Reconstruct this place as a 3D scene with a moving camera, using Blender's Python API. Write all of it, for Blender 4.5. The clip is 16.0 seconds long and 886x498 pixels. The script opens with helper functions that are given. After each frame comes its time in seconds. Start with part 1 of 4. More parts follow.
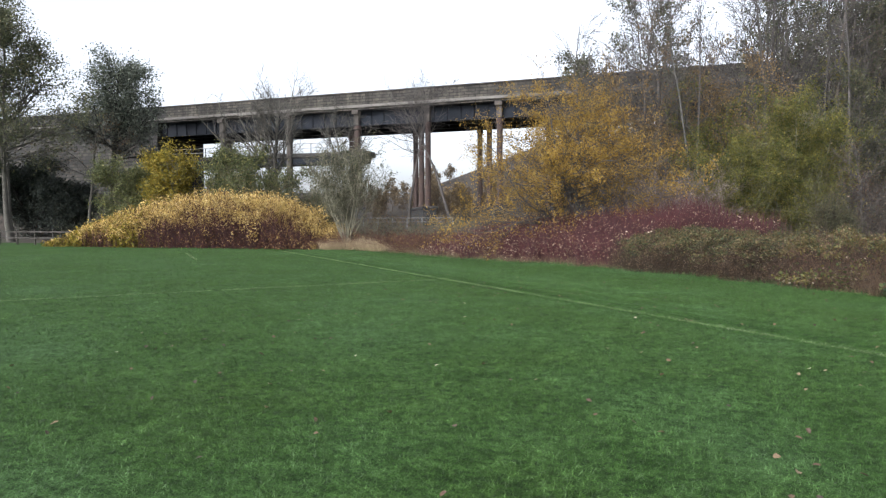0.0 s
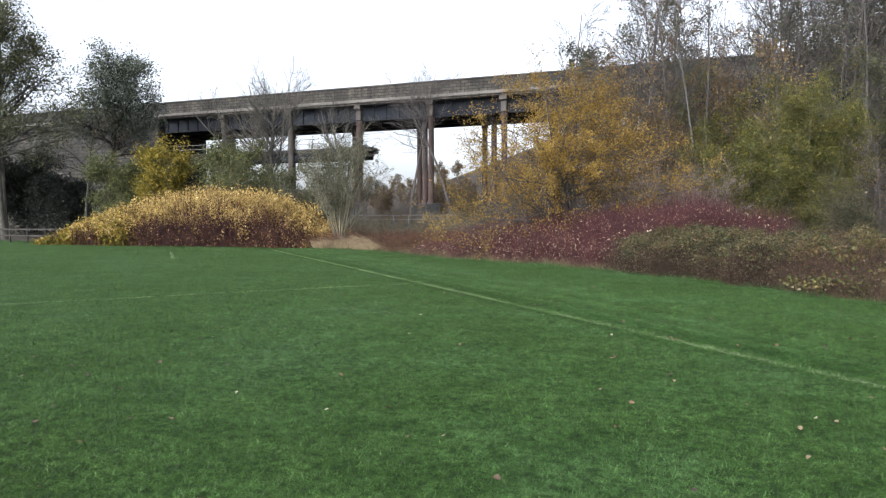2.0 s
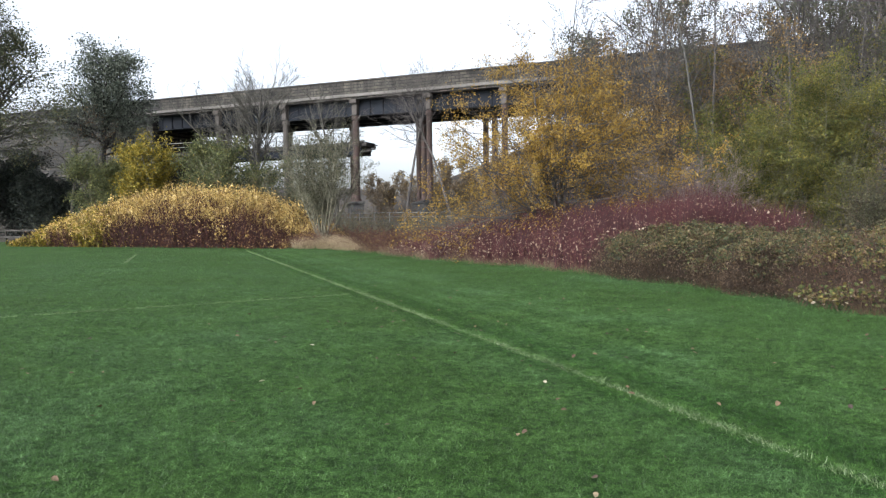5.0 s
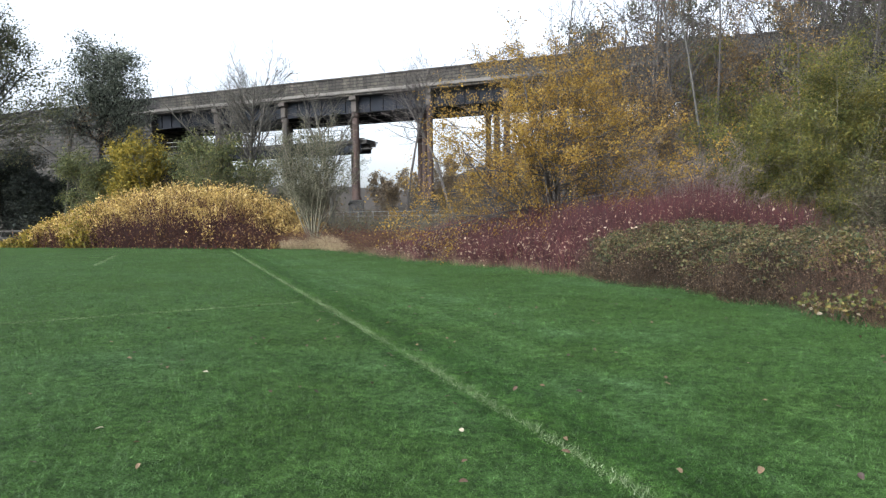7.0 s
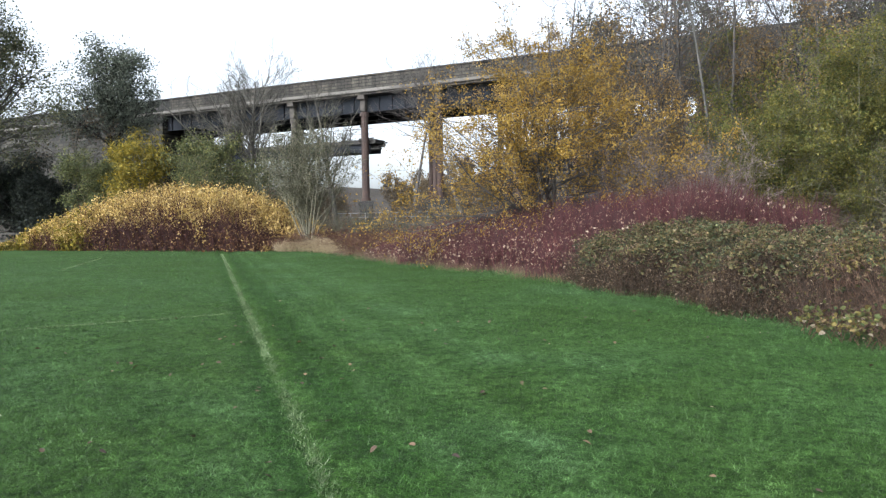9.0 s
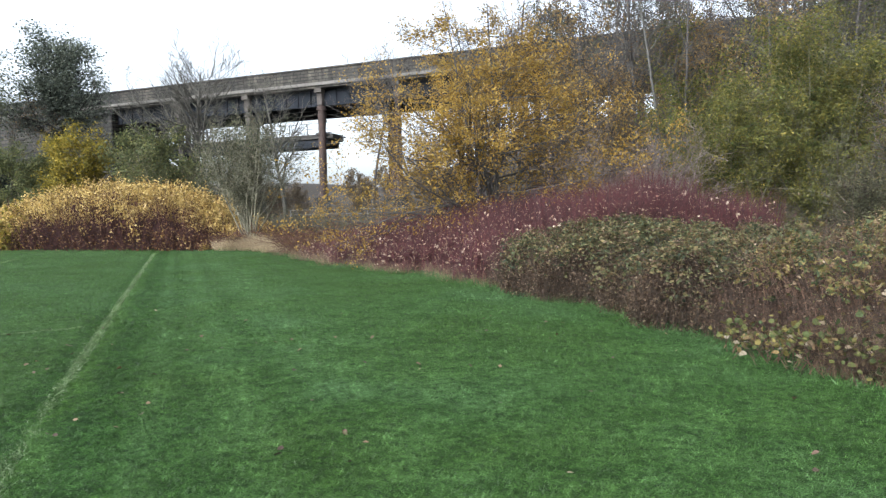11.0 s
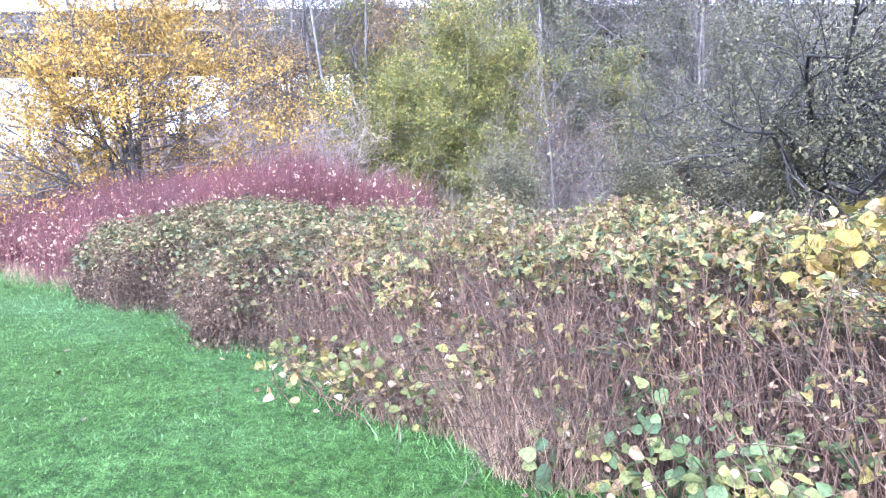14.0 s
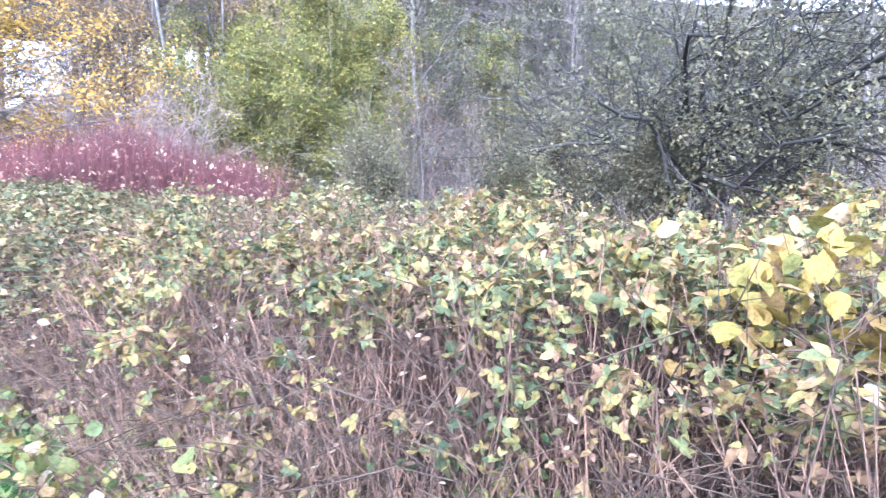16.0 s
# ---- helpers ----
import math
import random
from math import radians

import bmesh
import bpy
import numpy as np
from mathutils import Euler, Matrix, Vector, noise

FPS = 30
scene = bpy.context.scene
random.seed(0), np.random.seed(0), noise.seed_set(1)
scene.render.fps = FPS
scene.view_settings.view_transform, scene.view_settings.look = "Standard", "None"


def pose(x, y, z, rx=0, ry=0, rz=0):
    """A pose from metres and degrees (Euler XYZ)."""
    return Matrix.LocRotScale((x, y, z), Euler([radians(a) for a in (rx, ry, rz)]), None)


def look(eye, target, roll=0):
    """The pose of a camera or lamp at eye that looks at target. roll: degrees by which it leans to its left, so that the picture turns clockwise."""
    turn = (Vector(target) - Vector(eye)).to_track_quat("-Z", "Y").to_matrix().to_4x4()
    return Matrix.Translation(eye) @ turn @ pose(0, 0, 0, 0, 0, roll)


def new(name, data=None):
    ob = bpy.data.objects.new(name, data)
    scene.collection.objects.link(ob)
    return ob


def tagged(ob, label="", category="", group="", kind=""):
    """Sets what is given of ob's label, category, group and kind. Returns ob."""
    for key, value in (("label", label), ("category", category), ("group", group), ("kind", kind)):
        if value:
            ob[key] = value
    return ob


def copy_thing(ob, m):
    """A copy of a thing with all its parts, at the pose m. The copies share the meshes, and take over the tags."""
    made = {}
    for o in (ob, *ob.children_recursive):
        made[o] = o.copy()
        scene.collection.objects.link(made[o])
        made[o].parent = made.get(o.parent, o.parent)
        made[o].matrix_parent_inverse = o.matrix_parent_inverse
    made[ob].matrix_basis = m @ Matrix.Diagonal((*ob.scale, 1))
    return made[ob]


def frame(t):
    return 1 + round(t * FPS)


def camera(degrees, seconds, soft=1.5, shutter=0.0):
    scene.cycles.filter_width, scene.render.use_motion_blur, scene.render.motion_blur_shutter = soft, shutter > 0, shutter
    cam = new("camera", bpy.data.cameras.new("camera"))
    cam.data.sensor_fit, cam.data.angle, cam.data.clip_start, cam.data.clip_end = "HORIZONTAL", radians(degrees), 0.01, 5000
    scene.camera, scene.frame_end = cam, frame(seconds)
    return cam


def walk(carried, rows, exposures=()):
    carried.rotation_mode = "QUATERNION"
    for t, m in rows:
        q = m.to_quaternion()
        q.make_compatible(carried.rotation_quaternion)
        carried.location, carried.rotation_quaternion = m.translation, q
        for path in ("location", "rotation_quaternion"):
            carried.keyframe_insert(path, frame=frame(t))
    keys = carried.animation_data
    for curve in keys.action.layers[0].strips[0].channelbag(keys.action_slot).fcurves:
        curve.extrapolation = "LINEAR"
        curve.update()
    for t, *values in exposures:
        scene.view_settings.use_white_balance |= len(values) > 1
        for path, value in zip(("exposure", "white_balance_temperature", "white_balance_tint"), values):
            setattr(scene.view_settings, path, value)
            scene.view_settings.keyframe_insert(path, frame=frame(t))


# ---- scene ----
cam = camera(66.9, 16.0, soft=1.25, shutter=0.15)
PATH = [
    (0, (0.035, -0.022, 1.469), (-0.638, 1.86, 1.403), 0.0),
    (0.5, (0.149, 0.389, 1.488), (-0.539, 2.266, 1.421), -0.0),
    (1, (0.194, 0.914, 1.513), (-0.507, 2.786, 1.441), -0.1),
    (1.5, (0.324, 1.408, 1.528), (-0.375, 3.28, 1.449), -0.2),
    (2, (0.391, 1.835, 1.516), (-0.316, 3.704, 1.441), 0.0),
    (2.5, (0.412, 2.346, 1.52), (-0.303, 4.212, 1.447), -0.2),
    (3, (0.523, 2.845, 1.533), (-0.206, 4.705, 1.449), -0.4),
    (3.5, (0.553, 3.347, 1.522), (-0.185, 5.203, 1.433), -0.4),
    (4, (0.611, 3.861, 1.512), (-0.132, 5.716, 1.429), -0.5),
    (4.2, (0.649, 4.066, 1.532), (-0.091, 5.923, 1.451), -0.5),
    (6.3, (0.979, 5.868, 1.604), (0.222, 7.717, 1.511), -0.4),
    (6.5, (0.995, 6.049, 1.615), (0.233, 7.896, 1.523), -0.5),
    (7, (1.111, 6.507, 1.579), (0.34, 8.35, 1.49), -0.7),
    (7.5, (1.215, 7.031, 1.523), (0.42, 8.863, 1.427), -0.6),
    (8, (1.278, 7.562, 1.535), (0.459, 9.384, 1.451), -0.8),
    (8.2, (1.365, 7.767, 1.53), (0.539, 9.586, 1.451), -0.9),
    (10.3, (1.917, 9.756, 1.551), (1.08, 11.57, 1.446), -1.0),
    (10.5, (1.974, 9.927, 1.57), (1.146, 11.744, 1.462), -1.0),
    (11, (2.155, 10.379, 1.53), (1.399, 12.228, 1.434), -1.0),
    (11.5, (2.402, 10.825, 1.548), (1.86, 12.746, 1.431), -0.9),
    (12, (2.559, 11.293, 1.544), (2.396, 13.282, 1.405), -0.7),
    (12.5, (2.811, 11.723, 1.496), (3.04, 13.704, 1.345), -0.8),
    (13, (3.01, 12.113, 1.515), (3.117, 14.104, 1.36), -0.7),
    (13.5, (3.218, 12.607, 1.5), (3.25, 14.601, 1.343), -0.8),
    (14, (3.463, 13.035, 1.481), (3.508, 15.028, 1.322), -0.9),
    (14.5, (3.566, 13.405, 1.473), (3.632, 15.397, 1.304), -0.3),
    (15, (3.637, 13.835, 1.499), (3.724, 15.826, 1.33), -0.3),
    (15.5, (3.869, 14.21, 1.48), (3.985, 16.198, 1.297), -0.6),
    (16, (4.013, 14.495, 1.504), (4.41, 16.444, 1.3), 0.1),
]
EXPOSURES = [(0.0, 1.26, 6050, 11), (11.4, 1.54, 5880, 7), (12.1, 2.0, 5700, 9), (12.6, 3.14, 5250, 18), (13.1, 3.46, 5080, 23), (13.6, 3.24, 5020, 22), (14.5, 3.32, 4970, 22), (16.0, 3.34, 4930, 20)]
walk(cam, [(t, look(eye, target, roll)) for t, eye, target, roll in PATH], EXPOSURES)

# ---- sky and sun: a bright overcast day ----
world = bpy.data.worlds.new("sky")
scene.world = world
world.use_nodes = True
wn, wl = world.node_tree.nodes, world.node_tree.links
wn.clear()
sky = wn.new("ShaderNodeTexSky")
sky.sky_type, sky.sun_disc = "NISHITA", False
sky.sun_elevation, sky.sun_rotation = radians(35), radians(200)
sky.air_density, sky.dust_density = 1.0, 4.0
pale = wn.new("ShaderNodeHueSaturation")
pale.inputs["Saturation"].default_value = 0.22
background = wn.new("ShaderNodeBackground")
background.inputs["Strength"].default_value = 0.15
wout = wn.new("ShaderNodeOutputWorld")
wl.new(sky.outputs[0], pale.inputs["Color"])
wl.new(pale.outputs[0], background.inputs["Color"])
wl.new(background.outputs[0], wout.inputs["Surface"])

sun = new("sun", bpy.data.lights.new("sun", "SUN"))
sun.data.energy, sun.data.angle, sun.data.color = 0.9, radians(40), (1.0, 0.97, 0.93)
sun.matrix_world = look((-12, -30, 30), (0, 0, 0))

# ---- materials ----
def nodes_of(name):
    m = bpy.data.materials.new(name)
    m.use_nodes = True
    n, l = m.node_tree.nodes, m.node_tree.links
    return m, n, l, n["Principled BSDF"]


def ramp(n, stops, mode="LINEAR"):
    r = n.new("ShaderNodeValToRGB")
    r.color_ramp.interpolation = mode
    e = r.color_ramp.elements
    while len(e) < len(stops):
        e.new(0.5)
    for el, (p, c) in zip(e, stops):
        el.position, el.color = p, (*c, 1)
    return r


def noise_tex(n, l, scale, detail=4.0, coords=None, rough=0.6):
    t = n.new("ShaderNodeTexNoise")
    t.inputs["Scale"].default_value, t.inputs["Detail"].default_value = scale, detail
    t.inputs["Roughness"].default_value = rough
    if coords is None:
        coords = n.new("ShaderNodeNewGeometry").outputs["Position"]
    l.new(coords, t.inputs["Vector"])
    return t


def mix(n, l, fac, a, b, kind="MIX"):
    m = n.new("ShaderNodeMix")
    m.data_type, m.blend_type = "RGBA", kind
    for sock, v in ((m.inputs[0], fac), (m.inputs[6], a), (m.inputs[7], b)):
        if isinstance(v, (int, float)):
            sock.default_value = v
        elif isinstance(v, tuple):
            sock.default_value = (*v, 1)
        else:
            l.new(v, sock)
    return m.outputs[2]


def bump(n, l, b, height, strength=0.4, dist=0.02):
    k = n.new("ShaderNodeBump")
    k.inputs["Strength"].default_value, k.inputs["Distance"].default_value = strength, dist
    l.new(height, k.inputs["Height"])
    l.new(k.outputs[0], b.inputs["Normal"])


def leaf_mat(name, stops, rough=0.55, through_light=0.3, patch=0.35, drift=0.0):
    """Leaves: each one takes a tone of its own, with broad drifts over the plant."""
    m, n, l, b = nodes_of(name)
    g = n.new("ShaderNodeNewGeometry")
    r = ramp(n, stops)
    l.new(g.outputs["Random Per Island"], r.inputs[0])
    if drift:
        # neighbouring leaves turn together; dark clumps also stand in for shade inside crowns
        pn = noise_tex(n, l, 2.4, 3.0, g.outputs["Position"])
        wide = ramp(n, [(0.34, (0, 0, 0)), (0.66, (1, 1, 1))])
        l.new(pn.outputs[0], wide.inputs[0])
        l.new(mix(n, l, drift, g.outputs["Random Per Island"], wide.outputs[0], "MIX"), r.inputs[0])
    big = noise_tex(n, l, 0.9, 2.0, g.outputs["Position"])
    dark = ramp(n, [(0.3, (1 - patch,) * 3), (0.7, (1 + patch * 0.4,) * 3)])
    l.new(big.outputs[0], dark.inputs[0])
    c = mix(n, l, 1.0, r.outputs[0], dark.outputs[0], "MULTIPLY")
    spot = noise_tex(n, l, 70.0, 3.0, g.outputs["Position"])
    blot = ramp(n, [(0.36, (0.72, 0.67, 0.6)), (0.55, (1.22, 1.22, 1.22))])
    l.new(spot.outputs[0], blot.inputs[0])
    c = mix(n, l, 1.0, c, blot.outputs[0], "MULTIPLY")
    l.new(c, b.inputs["Base Color"])
    b.inputs["Roughness"].default_value = rough
    b.inputs["Specular IOR Level"].default_value = 0.15
    tr = n.new("ShaderNodeBsdfTranslucent")
    l.new(c, tr.inputs["Color"])
    mx = n.new("ShaderNodeMixShader")
    mx.inputs[0].default_value = through_light
    l.new(b.outputs[0], mx.inputs[1])
    l.new(tr.outputs[0], mx.inputs[2])
    l.new(mx.outputs[0], n["Material Output"].inputs[0])
    return m


def fallen_mat(name, stops, rough, through_light):
    m, n, l, b = nodes_of(name)
    r = ramp(n, stops)
    l.new(n.new("ShaderNodeObjectInfo").outputs["Random"], r.inputs[0])
    t = noise_tex(n, l, 90.0, 4.0)
    d = ramp(n, [(0.35, (0.6,) * 3), (0.65, (1.15,) * 3)])
    l.new(t.outputs[0], d.inputs[0])
    l.new(mix(n, l, 1.0, r.outputs[0], d.outputs[0], "MULTIPLY"), b.inputs["Base Color"])
    b.inputs["Roughness"].default_value = rough
    return m


def bark_mat(name, a, c, scale=14.0, rough=0.9):
    m, n, l, b = nodes_of(name)
    t = noise_tex(n, l, scale, 6.0)
    u = noise_tex(n, l, scale * 0.12, 2.0)
    r = ramp(n, [(0.3, a), (0.7, c)])
    l.new(t.outputs[0], r.inputs[0])
    d = ramp(n, [(0.3, (0.7,) * 3), (0.7, (1.1,) * 3)])
    l.new(u.outputs[0], d.inputs[0])
    g = n.new("ShaderNodeNewGeometry")
    k = ramp(n, [(0.0, (0.55, 0.55, 0.56)), (0.6, (1.0, 1.0, 1.0)), (1.0, (1.2, 1.17, 1.12))])
    l.new(g.outputs["Random Per Island"], k.inputs[0])
    c = mix(n, l, 1.0, r.outputs[0], d.outputs[0], "MULTIPLY")
    l.new(mix(n, l, 1.0, c, k.outputs[0], "MULTIPLY"), b.inputs["Base Color"])
    b.inputs["Roughness"].default_value = rough
    bump(n, l, b, t.outputs[0], 0.5, 0.02)
    return m


def stone_mat(name, a, c, mortar, bw, bh, stain=0.5, joint=0.03):
    """Coursed stone: blocks, mortar, soot and streaks."""
    m, n, l, b = nodes_of(name)
    g = n.new("ShaderNodeNewGeometry")
    mp = n.new("ShaderNodeMapping")
    mp.inputs["Rotation"].default_value = (radians(-90), 0, 0)
    l.new(g.outputs["Position"], mp.inputs[0])
    br = n.new("ShaderNodeTexBrick")
    br.inputs["Color1"].default_value, br.inputs["Color2"].default_value = (*a, 1), (*c, 1)
    br.inputs["Mortar"].default_value = (*mortar, 1)
    br.inputs["Scale"].default_value, br.inputs["Brick Width"].default_value = 1.0, bw
    br.inputs["Row Height"].default_value, br.inputs["Mortar Size"].default_value = bh, joint
    l.new(mp.outputs[0], br.inputs["Vector"])
    t = noise_tex(n, l, 0.55, 5.0, g.outputs["Position"])
    f = noise_tex(n, l, 7.0, 5.0, g.outputs["Position"])
    st = n.new("ShaderNodeMapping")
    st.inputs["Scale"].default_value = (1.6, 1.6, 0.12)
    l.new(g.outputs["Position"], st.inputs[0])
    s = noise_tex(n, l, 1.0, 3.0, st.outputs[0])
    d1 = ramp(n, [(0.35, (1 - stain,) * 3), (0.65, (1.1,) * 3)])
    l.new(t.outputs[0], d1.inputs[0])
    d2 = ramp(n, [(0.35, (1 - stain * 0.7,) * 3), (0.6, (1.05,) * 3)])
    l.new(s.outputs[0], d2.inputs[0])
    d3 = ramp(n, [(0.3, (0.75,) * 3), (0.7, (1.15,) * 3)])
    l.new(f.outputs[0], d3.inputs[0])
    col = br.outputs[0]
    for d in (d1, d2, d3):
        col = mix(n, l, 1.0, col, d.outputs[0], "MULTIPLY")
    l.new(col, b.inputs["Base Color"])
    b.inputs["Roughness"].default_value = 0.92
    bump(n, l, b, col, 0.6, 0.05)
    return m


def grass_colour(n, l, blade):
    """Autumn turf: mottled tufts, wheel-marked bands beside the pitch line; blades also vary one by one."""
    g = n.new("ShaderNodeNewGeometry")
    p = g.outputs["Position"]
    a = noise_tex(n, l, 0.3, 3.0, p)
    r = ramp(n, [(0.3, (0.034, 0.074, 0.01)), (0.5, (0.041, 0.09, 0.017)), (0.72, (0.052, 0.106, 0.031))])
    l.new(a.outputs[0], r.inputs[0])
    c = r.outputs[0]
    for scale, lo, hi in ((1.3, (0.78, 0.82, 0.75), (1.2, 1.15, 1.35)), (4.5, (0.68, 0.73, 0.62), (1.32, 1.27, 1.42)), (14.0, (0.48, 0.54, 0.42), (1.5, 1.44, 1.62))):
        f = noise_tex(n, l, scale, 3.0, p, 0.6)
        d = ramp(n, [(0.34, lo), (0.66, hi)])
        l.new(f.outputs[0], d.inputs[0])
        c = mix(n, l, 1.0, c, d.outputs[0], "MULTIPLY")
    dot = n.new("ShaderNodeVectorMath")
    dot.operation = "DOT_PRODUCT"
    dot.inputs[1].default_value = (0.721, 0.693, 0)
    l.new(p, dot.inputs[0])
    wave = noise_tex(n, l, 0.7, 3.0, p)
    add = n.new("ShaderNodeMath")
    add.operation = "MULTIPLY_ADD"
    add.inputs[1].default_value = 0.3
    l.new(wave.outputs[0], add.inputs[0])
    l.new(dot.outputs["Value"], add.inputs[2])
    span = n.new("ShaderNodeMapRange")
    span.inputs["From Min"].default_value, span.inputs["From Max"].default_value = 6.86, 10.86
    l.new(add.outputs[0], span.inputs["Value"])
    one = (1, 1, 1)
    band = ramp(n, [(0.0, one), (0.16, one), (0.21, (0.62, 0.74, 0.5)), (0.27, (1.1, 1.12, 0.9)), (0.33, (0.6, 0.72, 0.48)), (0.4, (0.72, 0.82, 0.6)), (0.45, (1.18, 1.15, 1.35)), (0.5, (0.85, 0.9, 0.8)),
                    (0.62, (1.25, 1.2, 1.4)), (0.7, (0.9, 0.93, 0.85)), (0.85, (1.2, 1.16, 1.3)), (1.0, one)])
    l.new(span.outputs[0], band.inputs[0])
    c = mix(n, l, 1.0, c, band.outputs[0], "MULTIPLY")
    if blade:
        k = ramp(n, [(0.0, (0.4, 0.43, 0.33)), (0.55, (0.98, 0.98, 0.9)), (0.88, (1.45, 1.4, 1.42)), (1.0, (1.8, 1.65, 1.6))])
        l.new(g.outputs["Random Per Island"], k.inputs[0])
        c = mix(n, l, 1.0, c, k.outputs[0], "MULTIPLY")
    else:
        # shade down between the blades, painted as fine dark flecks
        q = noise_tex(n, l, 60.0, 6.0, p)
        e = ramp(n, [(0.35, (0.3, 0.32, 0.26)), (0.65, (1.1, 1.1, 1.05))])
        l.new(q.outputs[0], e.inputs[0])
        c = mix(n, l, 1.0, c, e.outputs[0], "MULTIPLY")
    return c


def ground_mat():
    m, n, l, b = nodes_of("turf")
    l.new(grass_colour(n, l, False), b.inputs["Base Color"])
    b.inputs["Roughness"].default_value = 0.95
    b.inputs["Specular IOR Level"].default_value = 0.15
    bump(n, l, b, noise_tex(n, l, 30.0, 6.0).outputs[0], 0.9, 0.05)
    return m


def blade_mat():
    m, n, l, b = nodes_of("grass_blades")
    l.new(grass_colour(n, l, True), b.inputs["Base Color"])
    b.inputs["Roughness"].default_value = 0.5
    b.inputs["Specular IOR Level"].default_value = 0.3
    return m


def plain_mat(name, a, c, scale, rough=0.8, metal=0.0, bumpy=0.3):
    m, n, l, b = nodes_of(name)
    t = noise_tex(n, l, scale, 6.0)
    u = noise_tex(n, l, scale * 0.15, 3.0)
    r = ramp(n, [(0.3, a), (0.7, c)])
    l.new(mix(n, l, 0.5, t.outputs[0], u.outputs[0]), r.inputs[0])
    l.new(r.outputs[0], b.inputs["Base Color"])
    b.inputs["Roughness"].default_value, b.inputs["Metallic"].default_value = rough, metal
    bump(n, l, b, t.outputs[0], bumpy, 0.02)
    return m


M_GROUND, M_BLADE = ground_mat(), blade_mat()
M_PAINT = leaf_mat("painted_grass", [(0, (0.065, 0.115, 0.035)), (0.6, (0.12, 0.17, 0.08)), (1, (0.27, 0.32, 0.21))], 0.8, 0.1)
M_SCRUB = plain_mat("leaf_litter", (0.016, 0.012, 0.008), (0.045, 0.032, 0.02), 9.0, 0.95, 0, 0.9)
M_WALL = stone_mat("coursed_sandstone", (0.085, 0.074, 0.058), (0.036, 0.034, 0.032), (0.012, 0.011, 0.009), 1.0, 0.46, 0.6, 0.08)
M_SOOTY = stone_mat("sooty_parapet", (0.055, 0.05, 0.045), (0.035, 0.033, 0.03), (0.018, 0.017, 0.016), 0.85, 0.33, 0.6, 0.04)
M_PARAPET = stone_mat("weathered_parapet", (0.125, 0.108, 0.085), (0.06, 0.054, 0.046), (0.026, 0.024, 0.021), 0.85, 0.33, 0.7, 0.04)
M_CORNICE = plain_mat("pale_cornice_stone", (0.09, 0.08, 0.07), (0.2, 0.185, 0.165), 3.0)
M_GIRDER = plain_mat("dark_painted_steel", (0.004, 0.006, 0.011), (0.01, 0.013, 0.02), 2.0, 0.9, 0.0, 0.1)
M_RUST = plain_mat("rusty_column_paint", (0.035, 0.027, 0.024), (0.085, 0.05, 0.04), 2.2, 0.85)
M_COLUMN = plain_mat("grey_column_paint", (0.05, 0.042, 0.037), (0.105, 0.09, 0.078), 2.0, 0.85)
M_PLINTH = stone_mat("sooty_plinth_stone", (0.05, 0.048, 0.046), (0.035, 0.034, 0.033), (0.015, 0.015, 0.015), 0.8, 0.4, 0.4)
M_TIMBER = plain_mat("old_dark_timber", (0.02, 0.018, 0.016), (0.06, 0.055, 0.05), 6.0, 0.9)
M_RAIL = plain_mat("pale_scaffold_tube", (0.17, 0.17, 0.17), (0.25, 0.25, 0.25), 4.0, 0.5, 0.3)
M_FENCE = plain_mat("grey_fence_timber", (0.02, 0.018, 0.015), (0.05, 0.044, 0.036), 12.0, 0.9)
B_GREY = bark_mat("grey_bark", (0.055, 0.05, 0.042), (0.13, 0.12, 0.1))
B_WILLOW = bark_mat("willow_stems", (0.13, 0.12, 0.08), (0.27, 0.25, 0.18))
B_DARK = bark_mat("dark_bark", (0.006, 0.0055, 0.005), (0.028, 0.025, 0.021), 9.0)
B_BROWN = bark_mat("brown_twigs", (0.06, 0.045, 0.032), (0.125, 0.095, 0.07))
B_PALE = bark_mat("pale_grey_twigs", (0.13, 0.1, 0.085), (0.28, 0.225, 0.195))
B_BIRCH = bark_mat("birch_bark", (0.035, 0.032, 0.028), (0.12, 0.114, 0.1), 5.0)
B_OLIVE = bark_mat("olive_stems", (0.09, 0.085, 0.05), (0.19, 0.18, 0.115))
B_RED = bark_mat("crimson_stems", (0.042, 0.011, 0.012), (0.106, 0.026, 0.028), 6.0, 0.6)
B_RUST = bark_mat("red_brown_canes", (0.055, 0.022, 0.016), (0.125, 0.055, 0.035), 8.0)
B_CANE = bark_mat("dry_brown_canes", (0.02, 0.012, 0.009), (0.19, 0.112, 0.074), 10.0)
B_HEDGE = bark_mat("dark_bramble_canes", (0.02, 0.013, 0.009), (0.085, 0.056, 0.036), 8.0)
B_STRAW = bark_mat("straw", (0.26, 0.19, 0.11), (0.46, 0.36, 0.23), 8.0)
B_TAN = bark_mat("tan_grass_stalks", (0.12, 0.08, 0.05), (0.26, 0.185, 0.12), 9.0)
B_MAROON = bark_mat("maroon_canes", (0.035, 0.012, 0.012), (0.09, 0.03, 0.026), 8.0)
L_YELLOW = leaf_mat("yellow_autumn_leaves", [(0, (0.09, 0.06, 0.02)), (0.3, (0.23, 0.145, 0.034)), (0.65, (0.36, 0.235, 0.05)), (1, (0.35, 0.27, 0.08))], drift=0.5)
L_GOLD = leaf_mat("golden_mound_leaves", [(0, (0.16, 0.1, 0.04)), (0.3, (0.38, 0.26, 0.085)), (0.65, (0.56, 0.42, 0.15)), (1, (0.7, 0.58, 0.31))], 0.6, 0.25, drift=0.4)
